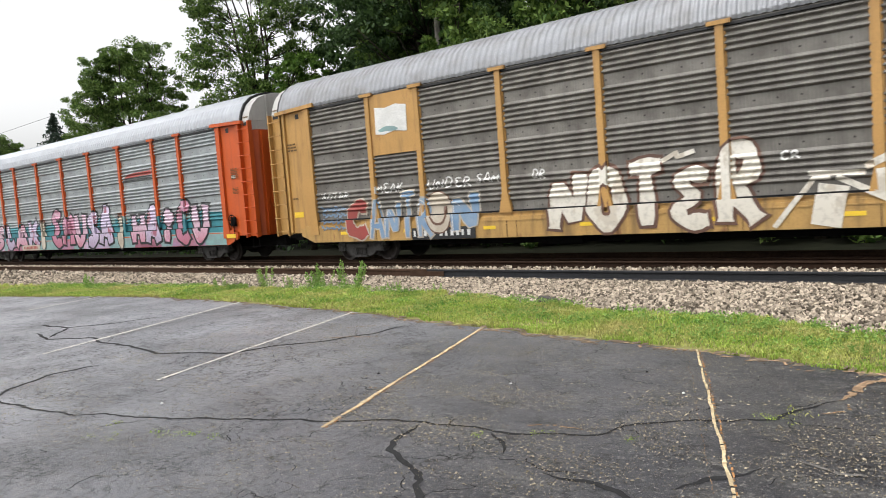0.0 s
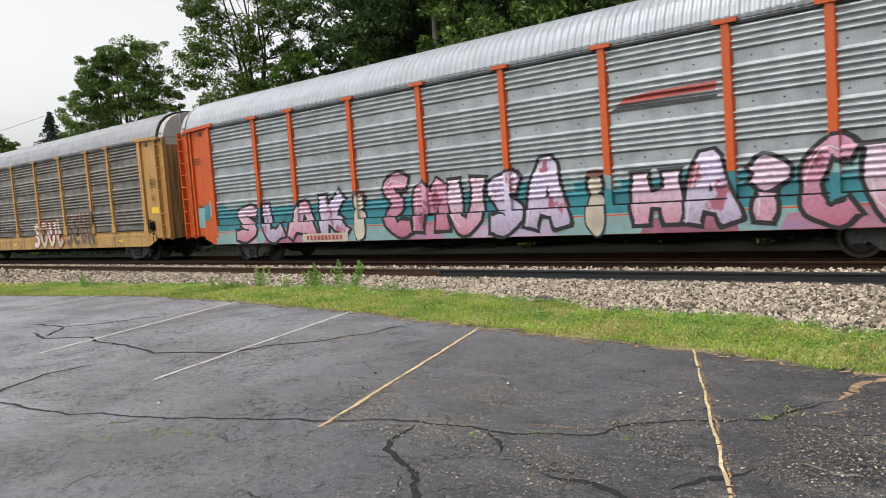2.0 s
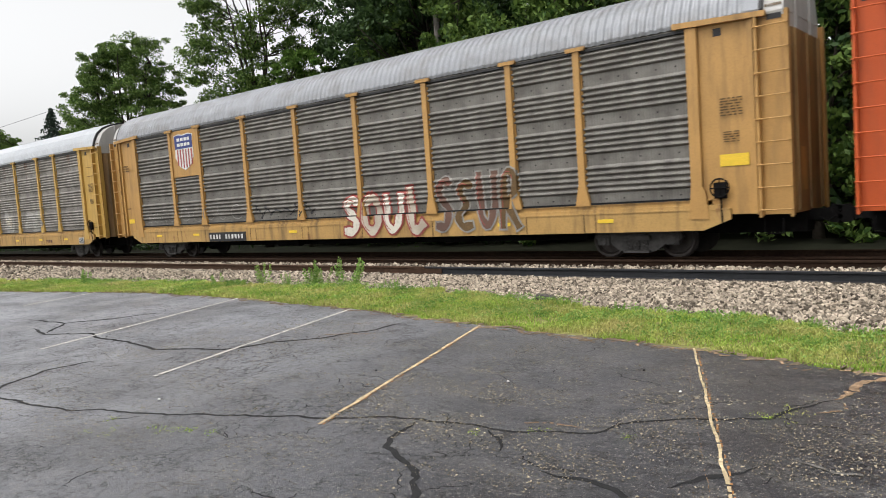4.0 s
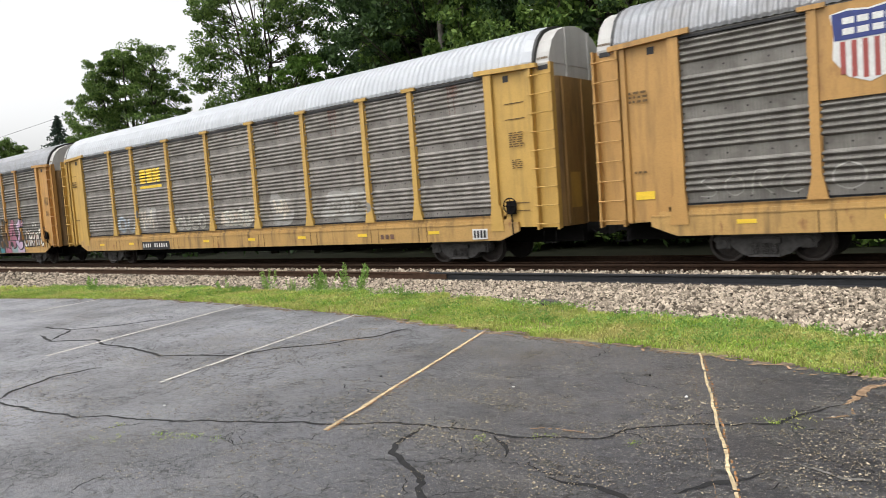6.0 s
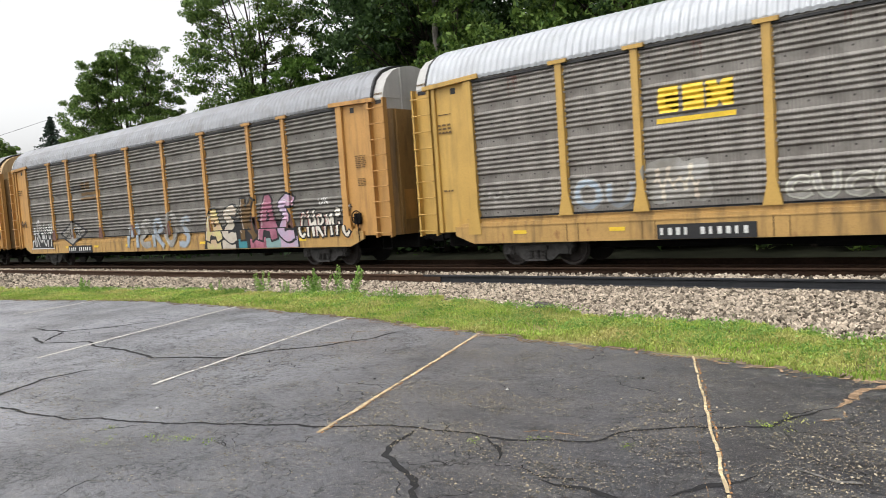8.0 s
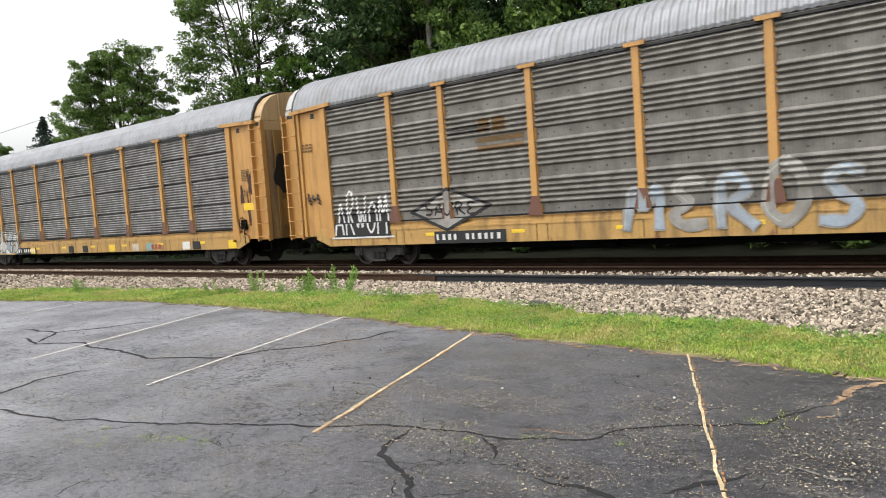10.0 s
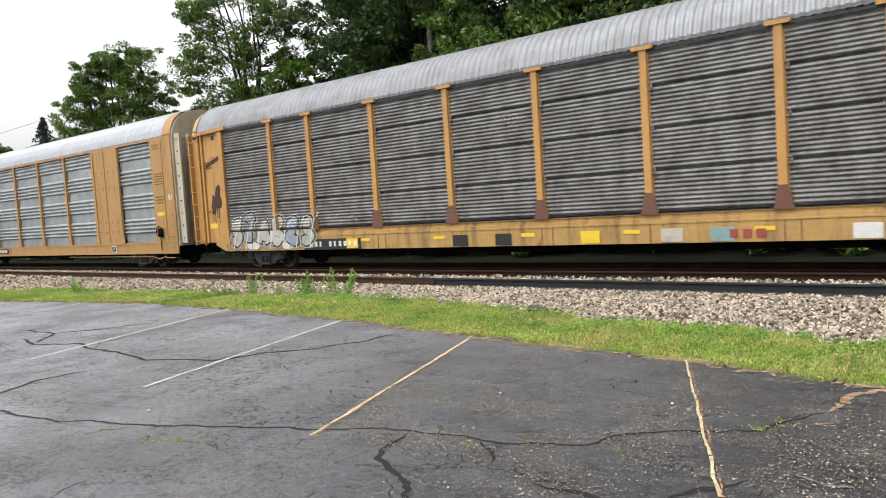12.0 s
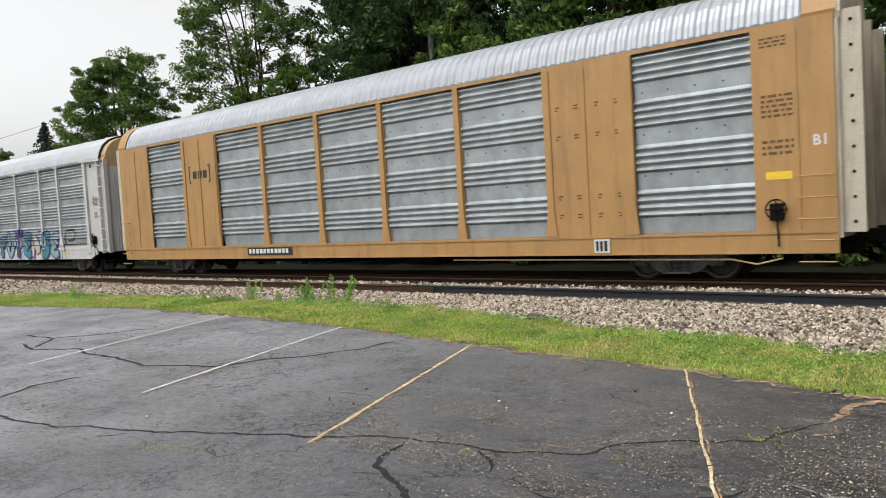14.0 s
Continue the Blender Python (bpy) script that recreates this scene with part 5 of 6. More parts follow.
def autorack(paint, panel, roof, cap, label, kind="A", post="flared", paint_mark=True):
    """One car with all that repeats from car to car."""
    car = new("autorack_car")
    tagged(car, label, "railway car", "cars of the passing train")
    wheels = []
    inner = POSTS[1:-1]
    for sg in (-1, 1):
        def side(m):
            return m if sg < 0 else pose(0, 0, 0, 0, 0, 180) @ m
        for a, b in zip(POSTS, POSTS[1:]):
            part("side_panel", panel_mesh(kind, b - a), panel, car, m=side(pose((a + b) / 2, -SKIN, 0)))
        for x in inner:
            part("post", post_mesh(post), paint, car, m=side(pose(x, -FACE + 0.09, 0)))
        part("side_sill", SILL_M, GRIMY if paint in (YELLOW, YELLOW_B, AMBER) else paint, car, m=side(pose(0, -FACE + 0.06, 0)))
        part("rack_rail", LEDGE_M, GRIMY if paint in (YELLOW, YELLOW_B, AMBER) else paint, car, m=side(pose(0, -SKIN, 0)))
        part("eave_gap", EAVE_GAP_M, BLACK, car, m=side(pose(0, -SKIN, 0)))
        part("foot_gap", FOOT_GAP_M, BLACK, car, m=side(pose(0, -SKIN, 0)))
        part("eave_rail", RAIL_TOP_M, panel, car, m=side(pose(0, -SKIN, 0)))
        for e in (-1, 1):
            flip = Matrix.Diagonal((e, 1, 1, 1))
            part("end_sheet", SHEET_M, paint, car, m=side(pose(0, -SKIN, 0) @ flip))
            part("stiffener", STIFF_M, paint, car, m=side(pose(0, -SKIN, 0) @ flip))
            part("end_post", END_POST_M, paint, car, m=side(pose(0, -SKIN, 0) @ flip))
            part("ladder_sheet", BACK_M, paint, car, m=side(pose(0, -SKIN, 0) @ flip))
            part("header_beam", BEAM_M, paint, car, m=side(pose(0, -SKIN, 0) @ flip))
            lad = new("ladder")
            lad.parent, lad.matrix_basis = car, side(pose(13.42 * e, -SKIN - 0.02, 0))
            for dx in (-0.3, 0.3):
                part("stile", STILE_M, paint, lad, m=pose(dx, 0, 0))
            for r in range(9):
                part("rung", RUNG_M, paint, lad, m=pose(0, 0, 1.05 + 0.46 * r))
            part("step", STIRRUP_M, UNDER, car, m=side(pose(13.3 * e, -1.3, 0.55)))
        part("hand_brake", BRAKE_M, UNDER, car, m=side(pose(12.3, -SKIN - 0.05, 1.55)))
    for e in (-1, 1):
        flip = Matrix.Diagonal((e, 1, 1, 1))
        part("end_door", DOOR_M, END_GRIME if paint in (YELLOW, YELLOW_B, AMBER) else paint, car, m=flip)
        for y in (-0.95, 0.0, 0.95):
            part("door_rib", DOOR_RIB_M, END_GRIME if paint in (YELLOW, YELLOW_B, AMBER) else paint, car, m=flip @ pose(0, y, 0))
        part("door_plate", DOOR_PLATE_M, paint, car, m=flip @ pose(0, -0.6, 0))
        part("end_head", HEAD_M, cap, car, m=flip)
        part("roof_rim", RIM_M, BLACK, car, m=flip)
        part("end_seam", HEAD_SEAM_M, cap, car, m=flip)
        plate("head_slot", car, *sorted((13.32 * e, 13.6 * e)), 4.86, 5.0, BLACK, y=-1.405)
        bars(car, "height_note_bars", *sorted((13.3 * e, 13.62 * e)), 5.12, 5.17, 6, INK, y=-1.4)
        part("coupler", COUPLER_M, UNDER, car, m=pose(13.65, 0, 0.85) if e > 0 else pose(-13.65, 0, 0.85, 0, 0, 180))
        wheels += truck(car, 10.18 * e)
    part("roof", roof_mesh(13.2, 0.2, 0.028), roof, car)
    part("underframe", DECK_M, UNDER, car)
    for x in range(-8, 9, 2):
        part("crossbearer", CROSS_M, UNDER, car, m=pose(x, 0, 0))
    part("brake_gear", GEAR_M, UNDER, car, m=pose(-3.0, -0.75, 0.55))
    part("brake_gear", GEAR_M, UNDER, car, m=pose(4.6, -0.8, 0.6))
    for a, b in zip(POSTS, POSTS[1:]):
        plate("panel_gap", car, a + 0.1, b - 0.1, LEDGE - 0.012, LEDGE + 0.022, BLACK, y=-SKIN - 0.064)
    for x in INNER_X:
        plate("sill_joint", car, x - 0.012, x + 0.012, 0.66, 1.1, INK, lift=0.004)
        plate("sill_joint", car, x + 0.3, x + 0.318, 0.66, 1.1, INK, lift=0.004)
    for e in (-1, 1):
        plate("door_slot", car, *sorted((12.25 * e, 12.42 * e)), 4.72, 4.88, BLACK, y=-SKIN - 0.032)
        # shadow in the slot beside the ladder, painted as a black plate
        plate("door_gap", car, *sorted((13.065 * e, 13.12 * e)), 1.0, 4.9, BLACK, y=-SKIN - 0.005)
    for x in (-10.6, -7.9, -5.0, -2.1, 0.8, 3.6, 6.5, 9.4):
        plate("reflector", car, x, x + 0.4, 0.88, 0.97, SIGN_YELLOW, lift=0.006)
    return car, wheels


# ---- the eight cars of the train, in the order in which they pass ----
INNER = POSTS[1:-1]
TRAIN = []


def number_board(car, x0, x1, seed, back=BLACK, ink=WHITE):
    plate("number_board", car, x0 - 0.08, x1 + 0.08, 0.655, 0.99, back, lift=0.012)
    s, rnd, w = Shape(), random.Random(seed), (x1 - x0) / 11
    for i in range(11):
        if i == 4:
            continue
        a = x0 + i * w
        s.box(a, a + w * (0.5 if i % 3 else 0.36), -FACE - 0.026, -FACE - 0.02, 0.75, 0.91)
    tagged(part("car_number_mark", s.mesh("car_number_mark"), ink, car), kind="stuff")


def small_marks(car, seed, yellow_label=True, right_notes=True):
    for x0, x1, z0, z1, rows in ((12.35, 12.8, 3.05, 3.45, 7), (12.4, 12.72, 2.5, 2.75, 5)):
        if right_notes:
            stencil(car, x0, x1, z0, z1, rows, seed)
    stencil(car, -12.9, -12.45, 3.7, 4.0, 3, seed + 1)
    stencil(car, -12.85, -12.5, 2.1, 2.2, 1, seed + 2)
    if yellow_label:
        plate("warning_label", car, 12.3, 12.9, 2.0, 2.25, SIGN_YELLOW, y=-SKIN - 0.04)
        plate("warning_label", car, -12.85, -12.4, 1.5, 1.68, SIGN_YELLOW, y=-SKIN - 0.04)


def top_sheet(car, paint, z0=3.2):
    """A flat painted sheet over the upper half of a narrow bay, which carries the owner's emblem."""
    part("emblem_sheet", Shape().box(POSTS[1] + 0.08, POSTS[2] - 0.08, -0.07, 0.0, z0, 4.98).mesh("emblem_sheet"), paint, car, m=pose(0, -SKIN, 0))


# tan car with the white flag sheet
car, wheels = autorack(YELLOW, PANEL_DIRTY, GREY_ROOF, CAP_WHITE, "weathered tan-yellow autorack car with grey ribbed sides and graffiti")
TRAIN.append((car, wheels, 0))
top_sheet(car, YELLOW)
part("emblem_flag", Shape().prism([(-8.75, 3.82), (-8.4, 3.78), (-8.0, 3.86), (-7.5, 3.8), (-7.47, 4.55), (-7.9, 4.62), (-8.3, 4.55), (-8.72, 4.6)], -0.085, -0.072).mesh("emblem_flag"), WHITE, car, "faded white flag emblem", pose(0, -SKIN, 0))
piece(car, INNER, "C", -10.4, -9.25, 0.7, 2.05, RED, CREAM, 3, weight=0.5, rim=0.05)
piece(car, INNER, "ANTR", -9.3, -6.75, 0.68, 2.0, BLUE, CREAM, 4, weight=0.36, rim=0.045, shine=WHITE)
piece(car, INNER, "N", -6.15, -5.1, 0.75, 2.0, [BLUE], CREAM, 9, weight=0.4, rim=0.05, shine=WHITE)
draped("graffiti_outline", car, area(lumpy(-6.55, 1.42, 0.5, 0.62, 3, 0.1, 26, 2.1)), BROWN, INNER, lift=0.012)
draped("graffiti_shape", car, area(lumpy(-6.55, 1.42, 0.46, 0.58, 3, 0.1, 26, 2.1)), CREAM, INNER, lift=0.016)
draped("graffiti_stroke", car, stroke(rounded([(-6.85, 1.3), (-6.7, 1.08), (-6.4, 1.08), (-6.25, 1.32)]), 0.07), BROWN, INNER, lift=0.02)
for i, (word, a, b, c, d) in enumerate((("KOTAR", -11.4, -10.1, 1.97, 2.2), ("MEAK", -8.95, -7.8, 2.05, 2.36), ("UNDER", -6.9, -5.3, 2.05, 2.36), ("SAM", -5.2, -4.4, 2.1, 2.36), ("DR", -3.4, -3.0, 2.1, 2.35), ("CR", 2.5, 2.9, 2.05, 2.25))):
    word_tag(car, INNER, word, a, b, c, d, WHITE, i + 2)
for z in (1.1, 1.3, 1.5, 1.7):
    draped("graffiti_tag", car, tag_line(-11.5, -10.4, z - 0.09, z + 0.09, z, 5, 0.05), BLUE, INNER)
piece(car, INNER, "NOTER", -2.95, 2.2, 0.66, 2.3, WHITE_SPRAY, BROWN, 11, weight=0.56, rim=0.04, glow=BROWN)
draped("graffiti_stroke", car, stroke(rounded([(0.0, 2.25), (0.4, 2.45), (0.3, 2.3), (0.75, 2.42)]), 0.1), WHITE_SPRAY, INNER, lift=0.02)
for pts, w in (([(2.35, 0.7), (3.1, 1.65), (3.4, 1.65)], 0.1), ([(3.0, 1.75), (4.0, 1.7)], 0.1), ([(3.3, 0.7), (3.45, 1.5)], 0.55), ([(3.5, 1.65), (5.0, 0.85)], 0.12), ([(4.2, 1.5), (4.9, 1.55), (5.5, 1.7)], 0.5), ([(4.0, 1.8), (4.4, 1.98)], 0.14)):
    draped("graffiti_stroke", car, stroke(pts, w), WHITE_SPRAY, INNER, lift=0.005 + 0.002 * w)
part("emblem_smear", Shape().prism(lumpy(-8.25, 3.93, 0.4, 0.06, 5, 0.6), -0.09, -0.086).mesh("emblem_smear"), AQUA, car, "faint green smear", pose(0, -SKIN, 0))
draped("graffiti_ground", car, area([(5.6, 0.67), (11.0, 0.67), (10.6, 2.1), (5.9, 2.3)]), RED, INNER, lift=-0.002)
piece(car, INNER, "SEOR", 5.8, 10.6, 0.7, 2.3, WHITE_SPRAY, BROWN, 19, weight=0.5, glow=BROWN)
number_board(car, -7.5, -5.35, 1)
small_marks(car, 10)

# orange car
car, wheels = autorack(ORANGE, PANEL_CLEAN, GALV_ROOF, CAP_WHITE, "orange autorack car with bright galvanised ribbed sides and large graffiti", post="straight")
TRAIN.append((car, wheels, 1))
draped("graffiti_ground", car, area([(-11.78, 0.66), (11.78, 0.66), (11.78, 1.15), (-11.78, 1.15)]), AQUA, INNER, lift=-0.002)
top = [(11.78 - 0.5 * i, 1.9 + 0.16 * noise.noise((i * 0.35, 4.0, 0))) for i in range(48)]
draped("graffiti_ground", car, area([(-11.78, 1.15), (11.78, 1.15)] + top + [(-11.78, 1.85)]), TEAL, INNER, lift=-0.002)
for i, (a, b) in enumerate(((-10.6, -9.3), (-8.9, -6.9), (-2.6, -0.8), (0.2, 2.8), (5.0, 7.2), (8.0, 10.4))):
    draped("graffiti_ground", car, area([(a, 0.66), (b, 0.66), (b - 0.1, 1.05 + 0.08 * (i % 3)), (a + 0.15, 0.98)]), (LILAC, MAUVE, PINK)[i % 3], INNER, lift=-0.001)
for i in range(16):
    a = -11.6 + 1.45 * i + 0.3 * math.sin(5 * i)
    draped("graffiti_ground", car, area([(a, 1.75), (a + 0.5, 1.7), (a + 0.52, 2.05 + 0.1 * math.sin(i)), (a + 0.04, 2.1 + 0.12 * math.sin(2 * i))]), AQUA if i % 3 else TEAL, INNER, lift=-0.0005)
piece(car, INNER, "SLAK", -10.65, -4.55, 0.7, 2.15, [PINK_FADE, LILAC_FADE], BLACK, 1, weight=0.46, rim=0.1, shine=WHITE)
piece(car, INNER, "EMUSA", -3.15, 3.15, 0.7, 2.35, [ROSE_FADE, ROSE_FADE, PINK_FADE, LILAC_FADE, LILAC_FADE], BLACK, 2, weight=0.56, rim=0.1, shine=WHITE)
piece(car, INNER, "HAICU", 4.8, 10.7, 0.7, 2.3, [PINK_FADE, LILAC_FADE, PINK_FADE, ROSE_FADE, PINK_FADE], BLACK, 3, weight=0.52, rim=0.1, shine=WHITE)
for x in (-4.1, 3.9):
    draped("graffiti_outline", car, area(lumpy(x, 1.15, 0.27, 0.52, x)), BLACK, INNER, lift=0.024)
    draped("graffiti_shape", car, area(lumpy(x, 1.15, 0.23, 0.47, x)), CREAM, INNER, lift=0.027)
    draped("graffiti_outline", car, area(lumpy(x, 1.88, 0.3, 0.28, x + 2)), BLACK, INNER, lift=0.024)
    draped("graffiti_shape", car, area(lumpy(x, 1.84, 0.16, 0.22, x + 4)), CREAM, INNER, lift=0.027)
    draped("graffiti_shape", car, area(lumpy(x, 2.12, 0.24, 0.08, x + 2)), RUST, INNER, lift=0.027)
plate("number_field", car, -6.8, -4.65, 0.66, 0.93, CREAM, lift=0.03)
bars(car, "car_number_mark", -6.6, -4.85, 0.72, 0.87, 10, RED, lift=0.04)
draped("emblem_bar", car, area([(4.6, 3.62), (6.8, 3.66), (6.85, 3.84), (5.4, 3.82), (4.7, 3.74)]), RED, [])
draped("emblem_bar", car, area([(4.42, 3.5), (6.85, 3.5), (6.85, 3.56), (4.55, 3.58)]), BLACK, [])
small_marks(car, 20, False)
plate("warning_label", car, 11.85, 12.4, 0.9, 1.05, SIGN_YELLOW, lift=0.02)
plate("white_label", car, 12.35, 12.6, 3.05, 3.17, WHITE, y=-SKIN - 0.04)
for a, b, c, d, mat in ((-12.95, -12.5, 1.3, 2.05, AQUA), (-12.5, -12.2, 1.55, 2.15, TEAL), (-12.15, -11.95, 1.7, 2.3, AQUA)):
    plate("graffiti_patch", car, a, b, c, d, mat, y=-SKIN - 0.035)

# tan car with the shield
car, wheels = autorack(YELLOW, PANEL_DIRTY, GREY_ROOF, CAP_WHITE, "tan-yellow autorack car with grey ribbed sides and a shield emblem")
TRAIN.append((car, wheels, 2))
top_sheet(car, YELLOW)


def shield_poly(x0, x1, z0, z1):
    m, w = (x0 + x1) / 2, (x1 - x0) / 2
    return [(m, z0), (m + 0.55 * w, z0 + 0.1 * (z1 - z0)), (m + 0.95 * w, z0 + 0.35 * (z1 - z0)), (m + 0.9 * w, z0 + 0.75 * (z1 - z0)), (m + w, z1 - 0.06), (m + 0.5 * w, z1), (m, z1 - 0.05), (m - 0.5 * w, z1), (m - w, z1 - 0.06), (m - 0.9 * w, z0 + 0.75 * (z1 - z0)), (m - 0.95 * w, z0 + 0.35 * (z1 - z0)), (m - 0.55 * w, z0 + 0.1 * (z1 - z0))]


emblem = part("emblem_shield", Shape().prism(shield_poly(-8.72, -7.4, 3.45, 4.85), -0.08, -0.07).mesh("emblem_shield"), WHITE, car, "white shield with red stripes and a blue top", pose(0, -SKIN, 0))
for i in range(6):
    part("stripe", Shape().box(-8.55 + 0.19 * i, -8.46 + 0.19 * i, -0.086, -0.08, 3.68 - 0.15 * math.sin(math.pi * (i + 0.5) / 6), 4.25).mesh("stripe"), RED, emblem)
part("stripe", Shape().prism([(-8.65, 4.28), (-7.47, 4.28), (-7.45, 4.78), (-7.75, 4.81), (-8.06, 4.77), (-8.4, 4.81), (-8.68, 4.78)], -0.088, -0.08).mesh("stripe"), NAVY, emblem)
for z in (4.37, 4.57):
    part("stripe", Shape().box(-8.5, -8.3, -0.092, -0.088, z, z + 0.12).box(-8.25, -8.06, -0.092, -0.088, z, z + 0.12).box(-8.0, -7.82, -0.092, -0.088, z, z + 0.12).box(-7.78, -7.62, -0.092, -0.088, z, z + 0.12).mesh("stripe"), WHITE, emblem)
piece(car, INNER, "SOUL", 0.5, 4.1, 0.7, 2.2, [WHITE_SPRAY, CREAM], RED, 31, weight=0.42, rim=0.06, shine=RED)
piece(car, INNER, "SEUR", 4.3, 7.3, 0.72, 2.3, [BROWN, INK], FADED, 35, weight=0.42, rim=0.05, shine=RED)
word_tag(car, INNER, "SORC", -11.4, -9.2, 1.45, 1.95, FADED, 4, 0.03)
word_tag(car, INNER, "OCOUC", -8.8, -4.6, 1.42, 1.98, FADED, 6, 0.03)
draped("graffiti_tag", car, tag_line(-4.0, -0.8, 1.4, 1.9, 7, 6, 0.04), BLACK, INNER)
number_board(car, -6.75, -4.6, 2)
small_marks(car, 30)

# yellow car with brown grimy ribs and a yellow emblem
car, wheels = autorack(YELLOW_B, PANEL_BROWN, WHITE_ROOF, CAP_WHITE, "yellow autorack car with brown grimy ribbed sides and faded graffiti", kind="D")
TRAIN.append((car, wheels, 3))
for i, x in enumerate((-6.35, -5.8, -5.25)):
    s = [(-0.2, 3.52), (0.2, 3.52), (0.22, 3.62), (-0.08, 3.62), (-0.08, 3.78), (0.22, 3.78), (0.2, 3.9), (-0.2, 3.9), (-0.25, 3.7)] if i == 0 else [(-0.22, 3.52), (0.22, 3.52), (0.22, 3.75), (-0.06, 3.78), (0.22, 3.81), (0.2, 3.9), (-0.22, 3.9), (-0.22, 3.7), (0.06, 3.66), (-0.22, 3.62)] if i == 1 else [(-0.26, 3.52), (-0.05, 3.52), (0.0, 3.62), (0.08, 3.52), (0.28, 3.52), (0.12, 3.71), (0.28, 3.9), (0.08, 3.9), (0.0, 3.8), (-0.06, 3.9), (-0.26, 3.9), (-0.12, 3.71)]
    draped("emblem_shape", car, area([(x + 1.05 * a, 3.44 + 1.5 * (b - 3.52)) for a, b in s]), SIGN_YELLOW, [], "D")
draped("emblem_shape", car, area([(-6.65, 3.22), (-4.92, 3.22), (-4.92, 3.33), (-6.65, 3.33)]), SIGN_YELLOW, [], "D")
for i, (a, b, c, d) in enumerate(((-6.9, -5.6, 1.36, 2.5), (-0.7, 1.0, 1.42, 1.95), (2.2, 3.3, 1.42, 2.45), (4.9, 6.95, 1.4, 2.35))):
    draped("graffiti_patch", car, area(lumpy((a + b) / 2, (c + d) / 2, (b - a) / 2, (d - c) / 2, i + 40, 0.5, 34, 4.0)), FADED if i != 1 else CREAM, INNER, "D")
    draped("graffiti_tag", car, tag_line(a + 0.15, b - 0.15, c + 0.15, d - 0.15, i + 50, 4, 0.06), PANEL_BROWN if i % 2 else CREAM, INNER, "D", lift=0.003)
piece(car, INNER, "OU", -8.85, -7.2, 1.38, 2.15, PALE_BLUE, FADED, 9, "D", weight=0.3, rim=0.045)
piece(car, INNER, "CUCO", -4.05, -1.9, 1.4, 1.9, FADED, PALE_WHITE, 3, "D", weight=0.26, rim=0.04)
piece(car, INNER, "SEOB", -0.75, 1.05, 1.4, 2.0, PALE_WHITE, FADED, 5, "D", weight=0.3, rim=0.03)
draped("graffiti_tag", car, tag_line(-11.4, -9.3, 1.75, 2.0, 13, 6, 0.05), FADED, INNER, "D")
for i, (x, w, z) in enumerate(((10.55, 0.17, 4.05), (5.65, 0.17, 4.0), (2.8, 0.14, 4.2), (-0.1, 0.1, 4.4), (-2.8, 0.1, 4.5), (-5.7, 0.1, 4.3), (-10.4, 0.14, 4.2))):
    for j in range(6):
        a = x + w * (0.36 * j - 0.95 + 0.1 * math.sin(3 * i + j))
        low = z + 0.55 * abs(math.sin(2.1 * j + i))
        draped("rust_streak", car, area([(a, 4.9), (a + 0.2 * w, 4.9), (a + 0.16 * w, low + 0.1), (a + 0.08 * w, low)]), RUST, [], "D", -0.002)
number_board(car, -6.65, -4.65, 3)
bars(car, "sill_mark_bars", 7.5, 8.1, 0.78, 0.92, 3, BROWN, lift=0.012)
plate("placard", car, 11.0, 11.5, 0.7, 0.98, WHITE, lift=0.02)
bars(car, "placard_bars", 11.05, 11.48, 0.74, 0.94, 4, BLACK, lift=0.03)
small_marks(car, 40, False)
for a, b, c, d in ((12.25, 12.85, 3.75, 4.15), (-12.9, -12.45, 3.7, 4.2), (12.3, 12.85, 1.4, 1.6)):
    for z in (c, d):
        plate("note_frame", car, a, b, z, z + 0.02, INK, y=-SKIN - 0.04)

bolt = Shape().lathe([(0.004, -0.03), (0.02, -0.028), (0.026, 0.0)], 0, 0, 7).mesh("bolt")
for x in INNER:
    for i in range(8):
        for sg in (-1, 1):
            part("bolt", bolt, FADED, car, m=pose(x + sg * 0.125, -SKIN - 0.06, 1.75 + 0.42 * i))

# amber car with dark stripes emblem and much graffiti
car, wheels = autorack(AMBER, PANEL_DIRTY, GREY_ROOF, CAP_WHITE, "rusty amber autorack car with grey ribbed sides and colourful graffiti")
TRAIN.append((car, wheels, 4))
for i, z in enumerate((3.58, 3.66, 3.74)):
    draped("emblem_bar", car, area([(-7.0 + 0.1 * i, z), (-5.5, z), (-5.5, z + 0.035), (-6.9 + 0.1 * i, z + 0.035)]), BLACK, [])
for a, b, c, d in ((-5.9, -5.55, 3.55, 3.9), (-5.45, -5.05, 3.55, 3.9), (-5.95, -4.5, 3.28, 3.42), (-5.95, -4.5, 3.06, 3.2)):
    draped("emblem_bar", car, area([(a, c), (b, c), (b, d), (a, d)]), INK, [])
draped("graffiti_ground", car, area([(-11.7, 0.92), (-9.2, 0.92), (-9.35, 1.5), (-9.6, 2.1), (-10.2, 1.7), (-11.0, 1.8), (-11.5, 1.8)]), BLACK, INNER, lift=0.001)
for i, char in enumerate("ARWOM"):
    x = -11.6 + 0.46 * i
    draped("graffiti_stroke", car, glyph(char, x + 0.04, x + 0.4, 1.0, 1.95 + 0.2 * ((i * 2) % 3), 0.045, 0.012, 0.001 * i, 0.1), WHITE, INNER, lift=0.006)
draped("graffiti_stroke", car, stroke([(-11.75, 0.9), (-9.1, 0.9)], 0.05), WHITE, INNER, lift=0.008)
draped("graffiti_outline", car, area([(-8.55, 1.55), (-7.05, 2.2), (-5.55, 1.65), (-7.1, 0.98)]), BLACK, INNER, lift=0.001)
draped("graffiti_letter", car, area([(-8.3, 1.55), (-7.05, 2.1), (-5.8, 1.65), (-7.1, 1.07)]), FADED, INNER, lift=0.003)
